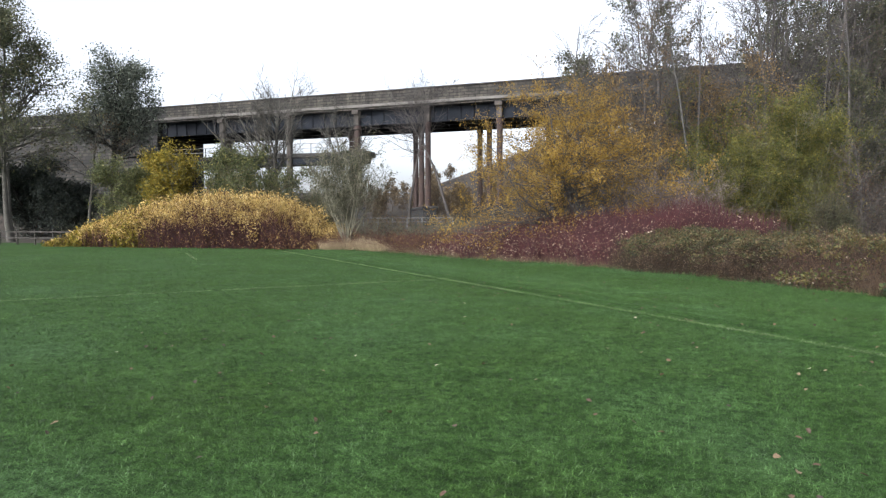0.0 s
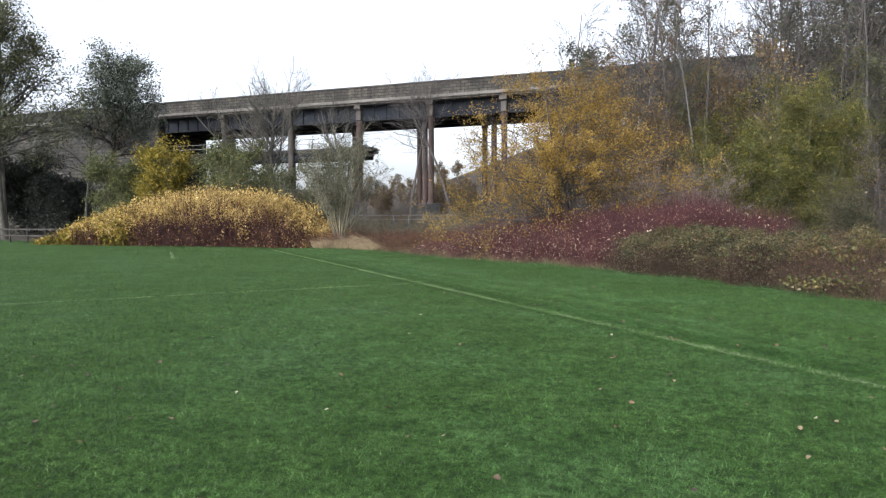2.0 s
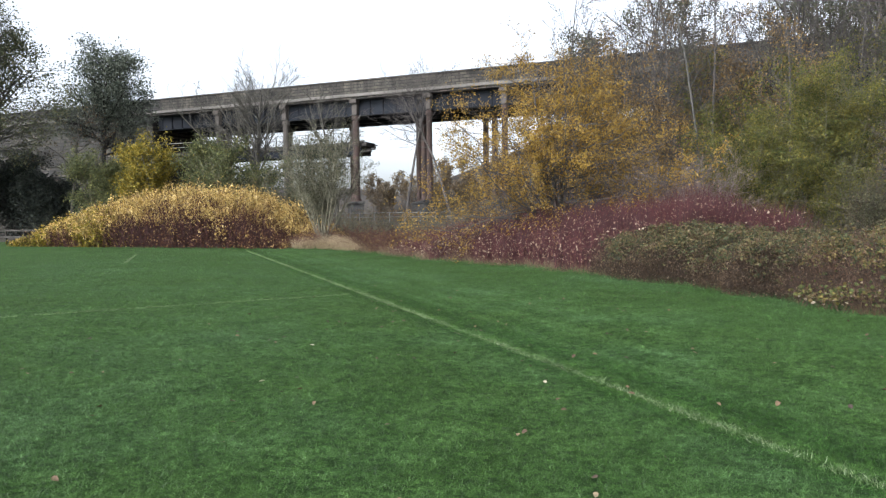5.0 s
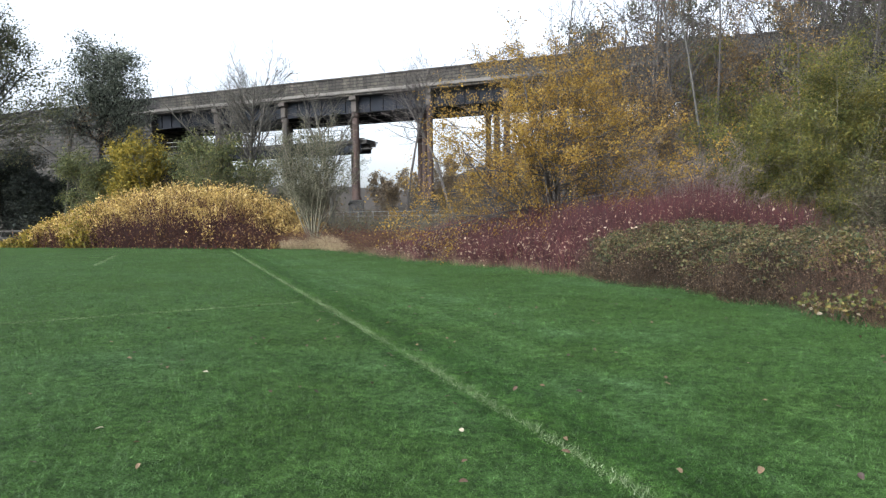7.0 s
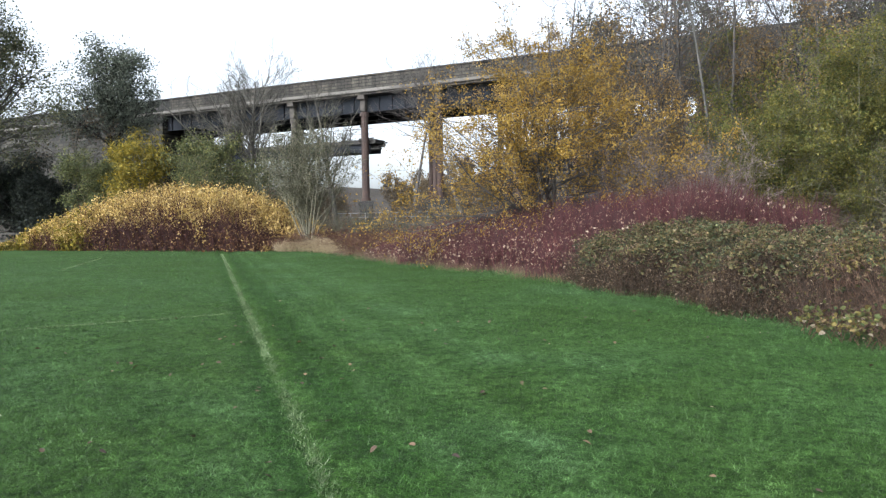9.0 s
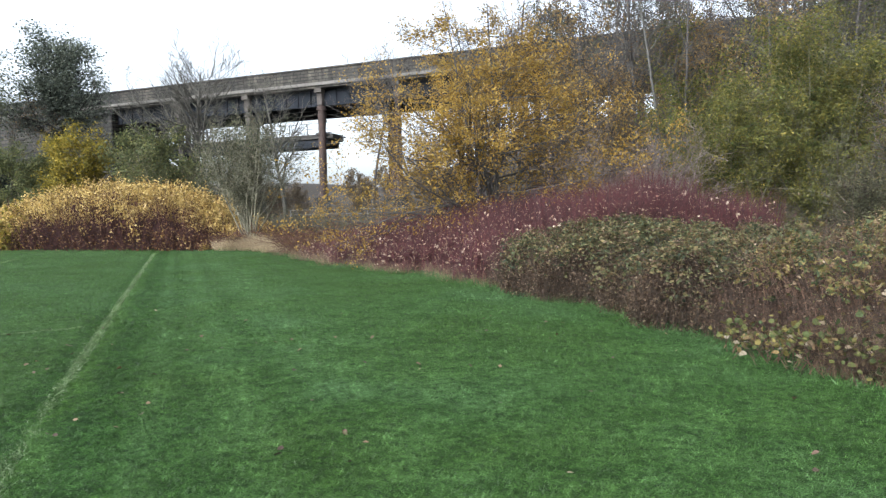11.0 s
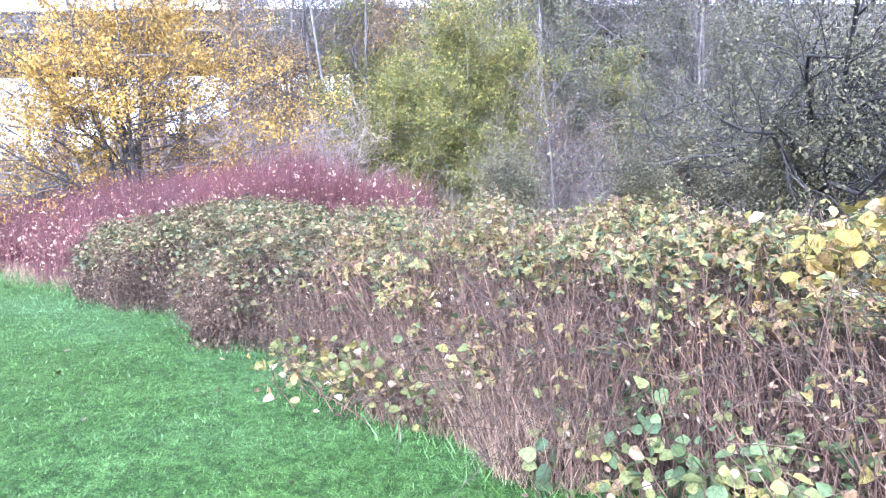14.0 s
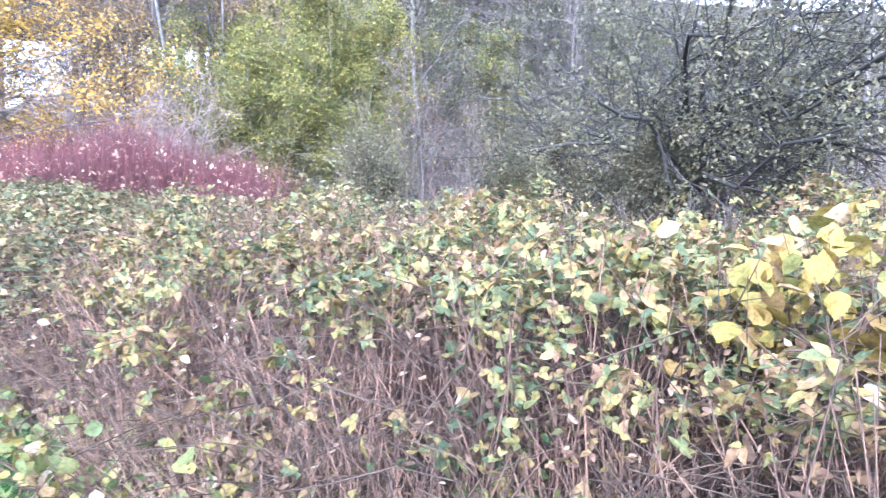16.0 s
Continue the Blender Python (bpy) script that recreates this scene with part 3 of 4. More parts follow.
def viaduct():
    v = thing("viaduct", "long dark steel girder viaduct with weathered stone parapet on tall columns", "viaduct")
    x0, x1, yf, yb = -64.3, 34.0, 70.0, 79.0
    step = 3.6
    for y0, y1 in ((yf, yf + 0.45), (yb - 0.45, yb)):
        xa = x0 - 60
        i = 0
        while xa < x1 + 60:
            bm = bmesh.new()
            box(bm, xa + 0.004, xa + step - 0.004, y0, y1, 15.52, 16.82, 0.01)
            box(bm, xa + 0.006, xa + step - 0.006, y0 - 0.09, y1 + 0.09, 16.82, 17.02, 0.04)
            part("parapet_panel", bm, M_SOOTY if xa < x0 - 2 else M_PARAPET, v)
            xa += step
            i += 1
    bm = bmesh.new()
    box(bm, x0 - 60, x1 + 60, yf - 0.3, yb + 0.3, 15.16, 15.5, 0.05)
    part("cornice", bm, M_CORNICE, v, "pale stone cornice")
    bm = bmesh.new()
    box(bm, x0 - 60, x1 + 60, yf - 0.12, yb + 0.12, 14.94, 15.16)
    part("deck", bm, M_PARAPET, v)
    for y in (yf + 0.75, yf + 3.1, yf + 5.9, yb - 0.55):
        bm = bmesh.new()
        box(bm, x0, x1, y, y + 0.04, 13.3, 14.94)
        box(bm, x0, x1, y - 0.18, y + 0.22, 13.2, 13.28)
        box(bm, x0, x1, y - 0.18, y + 0.22, 14.86, 14.94)
        x = x0 + 0.8
        while x < x1:
            box(bm, x, x + 0.05, y - 0.14, y, 13.28, 14.86)
            x += 1.55
        part("girder", bm, M_GIRDER, v, "dark painted plate girder")
    legs = ((0, 0.6), (-2.16, 4.1), (-4.31, 7.6))
    piers = [(-54.6, 0.36, M_COLUMN), (-45.0, 0.36, M_COLUMN), (-35.8, 0.4, M_RUST), (-27.0, 0.33, M_RUST), (-18.7, 0.33, M_RUST), (-10.4, 0.33, M_RUST),
             (-2.1, 0.33, M_RUST), (6.2, 0.33, M_RUST), (14.5, 0.33, M_COLUMN), (22.8, 0.33, M_COLUMN)]
    for x, r, mat in piers:
        top = max(3.75, ground_at(x, 74) + 0.5)
        bm = bmesh.new()
        box(bm, x - 0.8, x + 0.8, yf - 0.3, yf + 8.5, ground_at(x, 72) - 1.5, top - 0.3, 0.05)
        box(bm, x - 0.95, x + 0.95, yf - 0.45, yf + 8.65, top - 0.3, top, 0.05)
        for w in bm.verts:
            w.co.x -= 0.616 * (w.co.y - yf - 0.6)
        part("plinth", bm, M_PLINTH, v, "sooty stone plinth")
        for a, b in legs:
            column(v, x + a, yf + b, top, 13.2, r, mat, "rusty painted round column")
        bm = bmesh.new()
        box(bm, x - 0.3, x + 0.3, yf + 0.2, yf + 0.73, 13.28, 14.94, 0.03)
        box(bm, x - 0.42, x + 0.42, yf - 0.1, yf + 0.73, 14.5, 14.94, 0.03)
        part("bracket", bm, M_COLUMN, v)


viaduct()


def abutment(xa, xb):
    w = thing("abutment_wall", "coursed brown sandstone abutment wall of the viaduct", "wall")
    bm = bmesh.new()
    box(bm, xa, xb, 70.25, 78.75, -1.0, 14.94, 0.04)
    part("masonry", bm, M_WALL, w)
    bm = bmesh.new()
    box(bm, xa, xb, 70.02, 70.25, 14.3, 14.94, 0.05)
    part("string_course", bm, M_SOOTY, w)
    bm = bmesh.new()
    x = xb - 1.3 if xa < 0 else xa
    box(bm, x, x + 1.3, 69.85, 70.25, -1.0, 14.3, 0.06)
    part("pilaster", bm, M_WALL, w)


abutment(-123, -64.3)
abutment(34.0, 94)


def lower_walkway():
    w = thing("lower_walkway", "broken-off dark timber and steel lower walkway with pale handrail", "walkway")
    xe = -34.1
    bm = bmesh.new()
    box(bm, -63, xe - 0.6, 70.9, 73.0, 9.9, 10.35)
    part("deck_beam", bm, M_TIMBER, w)
    bm = bmesh.new()
    box(bm, -63, xe - 1.2, 70.8, 71.0, 9.0, 9.75)
    box(bm, -63, xe - 1.2, 72.9, 73.1, 9.0, 9.75)
    part("edge_girder", bm, M_GIRDER, w)
    for i in range(24):
        bm = bmesh.new()
        L, y, z = RNG.uniform(1.0, 2.8), 70.7 + RNG.random() * 2.4, 9.1 + RNG.random() * 1.3
        box(bm, xe - 2.6, xe - 2.6 + L, y, y + 0.18, z, z + 0.12)
        part("broken_plank", bm, M_TIMBER, w)
    for x in np.arange(-62, xe - 0.5, 2.2):
        bm = bmesh.new()
        box(bm, x, x + 0.07, 70.82, 70.89, 10.35, 11.5)
        part("rail_post", bm, M_TIMBER, w)
    for z in (10.9, 11.45):
        bm = bmesh.new()
        box(bm, -63, xe - 0.8, 70.8, 70.85, z, z + 0.06)
        part("handrail", bm, M_RAIL, w, "pale handrail")


lower_walkway()


# ---- trees ----
def woody(name, label, category, x, y, height, r, bark, leaf=None, lsize=0.1, per=3, stems=1, spread=0.0, limbs=14, low=0.25, limb=0.45, ang=55, up=0.05,
          twigs=9, fine=7, wob=0.12, lspread=0.12, fall=0.55, trunk_wob=0.04, group="", last=5, twig_r=0.006, six=False, kind="", split=True, thin=0.55, taper=0.16, top_keep=1.0, gap=None, grain=1.1):
    """A tree or shrub: trunk or stems, limbs, twigs and, where it keeps them, leaves."""
    z = ground_at(x, y) - 0.05
    ob = thing(name, label, category, group, kind, (x, y, z))
    st = np.zeros((stems, 3))
    st[:, :2] = RNG.normal(0, 0.05 + spread * 0.06, (stems, 2)) if stems > 1 else 0
    way = np.stack([RNG.normal(0, spread, stems), RNG.normal(0, spread, stems), np.ones(stems)], -1)
    P0 = run(st, way, height * RNG.uniform(0.8, 1.0, stems) if stems > 1 else np.array([height]), 10, trunk_wob, 0.02)
    R0 = np.full((stems, 1), r) * np.linspace(1, taper, 10)[None]
    R0[:, 0] *= 1.35
    P1, R1 = grow(P0, R0, limbs, low, 0.97, limb, ang, up, wob, 7, thin, fall)
    P2, R2 = grow(P1, R1, twigs, 0.15, 1.0, 0.42, 42, up, wob, 4, 0.6, 0.4, twig_r)
    P3, R3 = grow(P2, R2, fine, 0.15, 1.0, 0.5, 38, up, wob * 1.2, 2, 0.7, 0.3, twig_r * 0.75)
    for i in range(stems):
        V, F = tubes(P0[i:i + 1], R0[i:i + 1], 10 if stems == 1 else 6)
        piece("trunk" if stems == 1 else "stem", mesh_from("trunk", V, F, bark), ob)
    rest = [tubes(P2, R2, 3), tubes(P3, R3, 3)]
    if split:
        for i in range(len(P1)):
            V, F = tubes(P1[i:i + 1], R1[i:i + 1], 6)
            piece("limb", mesh_from("limb", V, F, bark), ob)
    else:
        rest.append(tubes(P1, R1, 4))
    V, F = join_arrays(rest)
    piece("twig_mass", mesh_from("twig_mass", V, F, bark), ob, kind="stuff")
    if leaf:
        bearing = P3
        if gap is not None:
            # leaves hang in tufts, with open gaps between them
            mid = P3.mean(1) * grain
            tuft = np.array([noise.noise((a + x, b + y, c * 1.6)) for a, b, c in mid])
            bearing = P3[tuft + RNG.normal(0, 0.06, len(mid)) > gap]
        pts = along(bearing, per)
        pts = pts[RNG.random(len(pts)) < np.interp(pts[:, 2] / max(P0[..., 2].max(), P3[..., 2].max()), [0.4, 0.85], [1.0, top_keep])]
        V, F = leaves(pts, lsize, lspread, six=six)
        piece("crown", mesh_from("crown", V, F, leaf), ob)
    return ob


# tall sparse tree by the far corner, the crown-shaped evergreen and the wall's shrubs
woody("tall_tree", "tall grey-barked forked tree with sparse dull olive leaves", "tree", -58.6, 45.0, 22, 0.27, B_GREY, L_GREEN, 0.22, 14, gap=-0.16, grain=0.45, stems=2, spread=0.06, limbs=24, low=0.28, limb=0.42, ang=62, twigs=10, fine=7, up=0.04, twig_r=0.014, lspread=0.4)
woody("tall_tree", "tall grey-barked tree with sparse dull olive leaves", "tree", -66.0, 48.0, 24, 0.45, B_GREY, L_GREEN, 0.26, 10, gap=-0.16, grain=0.45, limbs=24, low=0.2, limb=0.44, twigs=10, fine=7, up=0.04, twig_r=0.012, lspread=0.4)
woody("bare_tree", "bare grey tree with spreading twigs near the wall", "tree", -54.5, 50, 11.0, 0.16, B_GREY, L_RUSSET, 0.14, 1, limbs=12, low=0.4, limb=0.5, ang=58, up=0.06, twigs=9, fine=6, twig_r=0.011)
woody("ivy_tree", "dark rounded ivy-covered tree before the stone wall", "tree", -61.6, 60, 18.4, 0.36, B_DARK, L_DARK, 0.25, 10, gap=-0.22, grain=0.5, limbs=48, low=0.42, limb=0.33, ang=68, up=0.07, twigs=10, fine=6, twig_r=0.012, lspread=0.45, fall=0.45)
woody("holly_bush", "dense dark evergreen bush below the stone wall", "bush", -64, 52, 8, 0.2, B_DARK, L_HOLLY, 0.26, 7, stems=5, spread=0.35, limbs=14, low=0.1, limb=0.5, twigs=8, fine=6, lspread=0.35)
woody("holly_bush", "dense dark evergreen bush below the stone wall", "bush", -57.5, 50, 5.5, 0.2, B_DARK, L_HOLLY, 0.26, 7, stems=5, spread=0.35, limbs=12, low=0.1, limb=0.5, twigs=8, fine=6, lspread=0.35)
woody("shrub", "olive-green shrub beside the stone wall", "shrub", -45.2, 46, 7.2, 0.1, B_OLIVE, L_SHRUB, 0.17, 8, gap=-0.05, grain=0.7, stems=7, spread=0.2, limbs=14, low=0.1, limb=0.46, ang=60, twigs=8, fine=6, lspread=0.28)
woody("yellow_shrub", "bright yellow-green autumn shrub behind the golden mound", "shrub", -39.7, 46, 8.4, 0.12, B_OLIVE, L_GOLDGREEN, 0.19, 8, gap=-0.1, grain=0.7, stems=6, spread=0.26, limbs=15, low=0.12, limb=0.42, ang=58, twigs=8, fine=6, lspread=0.28)
woody("shrub", "olive-green shrub behind the golden mound", "shrub", -34.9, 47, 8.4, 0.12, B_OLIVE, L_SHRUB, 0.17, 8, gap=-0.05, grain=0.7, stems=7, spread=0.32, limbs=15, low=0.1, limb=0.46, ang=60, twigs=8, fine=6, lspread=0.28)
woody("shrub", "grey-green twiggy shrub behind the golden mound", "shrub", -31.8, 45.5, 7.0, 0.1, B_OLIVE, L_SHRUB, 0.15, 5, gap=0.0, grain=0.7, stems=7, spread=0.36, limbs=15, low=0.1, limb=0.48, ang=60, twigs=8, fine=6, lspread=0.28)
woody("shrub", "low grey-green twiggy shrub beside the willow clump", "shrub", -26.5, 45.5, 5.0, 0.1, B_OLIVE, L_GREYGREEN, 0.12, 2, stems=6, spread=0.35, limbs=13, low=0.1, limb=0.48, twigs=8, fine=6, lspread=0.2)
woody("bare_tree", "bare grey tree with a broad fan of upswept twigs", "tree", -32.6, 49, 11.8, 0.26, B_GREY, limbs=34, low=0.36, limb=0.62, ang=54, up=0.12, twigs=11, fine=8, twig_r=0.014, fall=0.6)
woody("bare_tree", "bare grey tree with a broad fan of upswept twigs", "tree", -26.6, 51, 10.4, 0.2, B_GREY, limbs=20, low=0.3, limb=0.55, ang=50, up=0.1, twigs=10, fine=7, twig_r=0.013)
leaning = woody("bare_tree", "slender bare tree leaning beside the viaduct column", "tree", -22.2, 65, 13.8, 0.17, B_TWIG, limbs=20, low=0.55, limb=0.42, ang=50, up=0.12, twigs=9, fine=6, twig_r=0.014, trunk_wob=0.05)
leaning.rotation_euler = (0, radians(-15), 0)
woody("bare_tree", "slender bare tree leaning beside the viaduct column", "tree", -26.6, 64, 14.6, 0.16, B_TWIG, limbs=20, low=0.6, limb=0.42, ang=50, up=0.12, twigs=9, fine=6, twig_r=0.013)
woody("willow_clump", "many-stemmed olive-grey willow clump with few leaves", "shrub", -20.8, 39.6, 7.0, 0.05, B_WILLOW, L_GREYGREEN, 0.09, 2, stems=18, spread=0.24, limbs=11, low=0.25, limb=0.4, ang=32, up=0.08, twigs=7, fine=5, twig_r=0.009)
woody("yellow_tree", "spreading small tree with bright yellow autumn leaves", "tree", -5.0, 32.9, 9.9, 0.085, B_TWIG, L_YELLOW, 0.08, 19, gap=-0.15, grain=1.1, stems=5, spread=0.17, limbs=21, low=0.12, limb=0.72, ang=74, up=0.03, twigs=10, fine=7, twig_r=0.007, lspread=0.09, fall=0.76, top_keep=0.16)
woody("birch_tree", "slender white-stemmed birch with russet twigs", "tree", 0.3, 35.3, 15.0, 0.07, B_BIRCH, L_RUSSET, 0.08, 2, limbs=24, low=0.4, limb=0.22, ang=45, up=-0.02, twigs=9, fine=6, twig_r=0.005, thin=0.35, trunk_wob=0.07)
woody("bare_shrub", "leafless pale grey twiggy shrub", "shrub", -0.9, 32.6, 4.7, 0.022, B_PALE, stems=13, spread=0.38, limbs=9, low=0.25, limb=0.5, ang=48, up=0.0, twigs=6, fine=4, wob=0.2, trunk_wob=0.12, twig_r=0.008)
woody("bare_shrub", "leafless pale grey twiggy shrub", "shrub", 0.9, 33.0, 4.3, 0.022, B_PALE, stems=13, spread=0.38, limbs=9, low=0.25, limb=0.5, ang=48, up=0.0, twigs=6, fine=4, wob=0.2, trunk_wob=0.12, twig_r=0.008)
woody("olive_willow", "dense bushy willow with olive-yellow leaves", "shrub", 4.9, 34.4, 7.6, 0.045, B_OLIVE, L_OLIVE, 0.078, 11, gap=-0.1, grain=1.0, stems=10, spread=0.15, limbs=15, low=0.05, limb=0.34, ang=50, up=0.08, twigs=9, fine=6, lspread=0.2)
woody("olive_willow", "dense bushy willow with olive-yellow leaves", "shrub", 2.5, 34.4, 5.8, 0.045, B_OLIVE, L_OLIVE, 0.078, 10, gap=-0.1, grain=1.0, stems=8, spread=0.18, limbs=15, low=0.05, limb=0.4, ang=50, up=0.08, twigs=9, fine=6, lspread=0.2)
woody("spreading_tree", "old dark spreading thorn tree with thin withering leaves", "tree", 11.4, 25.5, 3.0, 0.22, B_DARK, L_THORN, 0.068, 17, gap=-0.06, grain=1.3, limbs=28, low=0.48, limb=1.9, ang=70, up=0.025, twigs=14, fine=7, wob=0.3, twig_r=0.006, lspread=0.13, fall=0.1, thin=0.3, taper=0.8)


def wood(n, x0, x1, y0, y1, h0, h1, name, label, bark, leaf, size, per, limbs=13, twigs=8, fine=5, twig_r=0.015, limb=0.34):
    """A stand of alike trees: three grown once, the rest set out as turned copies."""
    first = [woody(name, label, "tree", x0 + (x1 - x0) * RNG.random(), y0 + (y1 - y0) * RNG.random(), h0 + (h1 - h0) * (i + 0.5) / 3, 0.0085 * (h0 + h1) / 2 + 0.006, bark, leaf, size, per, limbs=limbs, low=0.3 if limb < 0.5 else 0.12, limb=limb,
                   ang=45, up=0.08, twigs=twigs, fine=fine, twig_r=twig_r, lspread=0.2, group=label, split=False) for i in range(3)]
    for i in range(n - 3):
        x, y, k = RNG.uniform(x0, x1), RNG.uniform(y0, y1), RNG.uniform(0.8, 1.15)
        if name == "wood_tree" and x < 12 and y < 36:
            y += 10  # no tall stems before the bank
        ob = copy_thing(first[i % 3], pose(x, y, ground_at(x, y) - 0.05, 0, 0, RNG.uniform(0, 360)))
        ob.scale = (k, k, k)


wood(56, -7, 30, 39, 63, 10, 16, "wood_tree", "thin bare grey woodland tree on the bank", B_TWIG, None, 0.1, 1, limbs=16, twigs=8, fine=6)
wood(14, -5, 6, 38, 52, 7.5, 10.5, "brown_tree", "ochre-leaved woodland tree on the bank", B_TWIG, L_OCHRE, 0.11, 3, limbs=15)
wood(26, 8, 48, 31, 58, 8, 13, "wood_tree", "grey twiggy woodland tree with last leaves", B_TWIG, L_THORN, 0.1, 2, limbs=15)
wood(14, 7, 34, 31, 44, 3.5, 6, "sapling", "twiggy pinkish-grey sapling with last leaves in the wood", B_TWIG, L_BROWNLEAF, 0.07, 2, limbs=14)
wood(9, 7.0, 10.4, 23.2, 25.2, 1.5, 2.1, "thorn_shrub", "low leafy thorn shrub before the spreading tree", B_HEDGE, L_THORN, 0.05, 7, limbs=18, twigs=7, fine=5, twig_r=0.006)
wood(14, 4.5, 16, 25.5, 31, 1.7, 2.7, "thorn_shrub", "low leafy thorn shrub under the spreading tree", B_HEDGE, L_THORN, 0.055, 6, limbs=18, twigs=7, fine=5)
wood(16, 6, 22, 35, 48, 6, 10, "sapling", "dense twiggy grey-green sapling in the wood", B_TWIG, L_GREYGREEN, 0.1, 6, limbs=16, fine=6)
wood(10, -4, 12, 38, 48, 6, 9, "sapling", "olive-leaved sapling on the bank", B_TWIG, L_OLIVE, 0.12, 5, limbs=14)
wood(22, -7, 26, 54, 67, 13, 18, "wood_tree", "tall grey-green tree before the viaduct", B_PALE2, L_GREYGREEN, 0.2, 4, limbs=16, fine=6)
wood(20, -8, 60, 83, 94, 17, 23, "wood_tree", "tall bare tree behind the viaduct", B_PALE2, L_GREYGREEN, 0.18, 1)
wood(60, -52, 14, 96, 128, 3.2, 5.5, "hill_tree", "far brown woodland tree on the hillside", B_BROWN, L_HAZE, 0.3, 5, limbs=11, twigs=5, fine=3, twig_r=0.025, limb=0.62)
wood(44, -84, -14, 84, 104, 2.6, 4.6, "far_tree", "far bare tree beyond the viaduct", B_BROWN, L_HAZE, 0.2, 3, limbs=12, twigs=5, fine=4, twig_r=0.02, limb=0.6)


def undergrowth(name, label, x0, x1, y0, y1, n, h0, h1, bark, leaf, size, share, gap):
    """Thickets of thin crossing stems that fill the floor of the wood."""
    x, y = scatter(x0, x1, y0, y1, n, lambda a, b: past_edge(a, b) > gap)
    n = len(x)
    ob = thing(name, label, "thicket", kind="stuff")
    a = RNG.random(n) * 6.283
    clump = np.array([noise.noise((p * 0.35, q * 0.35, 2.0)) for p, q in zip(x, y)])
    L = RNG.uniform(h0, h1, n) * (1 + 0.7 * clump)
    P = run(np.stack([x, y, turf_height(x, y)], -1), np.stack([np.cos(a) * 0.5, np.sin(a) * 0.5, np.ones(n)], -1), L, 4, 0.24, -0.04)
    R = np.full((n, 1), 0.009) * RNG.uniform(0.6, 1.7, (n, 1)) * np.linspace(1, 0.4, 4)[None]
    P1, R1 = grow(P, R, 5, 0.2, 1.0, 0.45, 44, 0.02, 0.12, 2, 0.6, 0.4, 0.005)
    V, F = join_arrays([tubes(P, R, 3), tubes(P1, R1, 3)])
    piece("stems", mesh_from("stems", V, F, bark), ob, kind="stuff")
    pts = along(P1, 2)
    V, F = leaves(pts[RNG.random(len(pts)) < share], size, 0.06)
    piece("leaves", mesh_from("leaves", V, F, leaf), ob, kind="stuff")


undergrowth("wood_undergrowth", "grey-brown tangle of saplings under the bank trees", -8, 38, 33, 56, 3200, 1.2, 4.5, B_TWIG, L_THORN, 0.1, 0.5, 8.0)
undergrowth("wood_undergrowth", "brownish tangle of tall bare stems", 5, 28, 27, 40, 1200, 1.2, 3.6, B_PALE2, L_BROWNLEAF, 0.08, 0.3, 8.0)
undergrowth("scrub", "low twiggy scrub behind the brambles", 2, 28, 14, 33, 3000, 0.5, 1.25, B_TWIG, L_THORN, 0.07, 0.8, 5.0)
undergrowth("scrub", "russet scrub below the viaduct", -62, -8, 50, 68, 1600, 0.6, 1.7, B_BROWN, L_RUSSET, 0.14, 0.35, 6.0)
undergrowth("scrub", "grey-green scrub beyond the willow clump", -52, -14, 42, 52, 2000, 0.8, 2.4, B_OLIVE, L_GREYGREEN, 0.12, 0.45, 3.5)


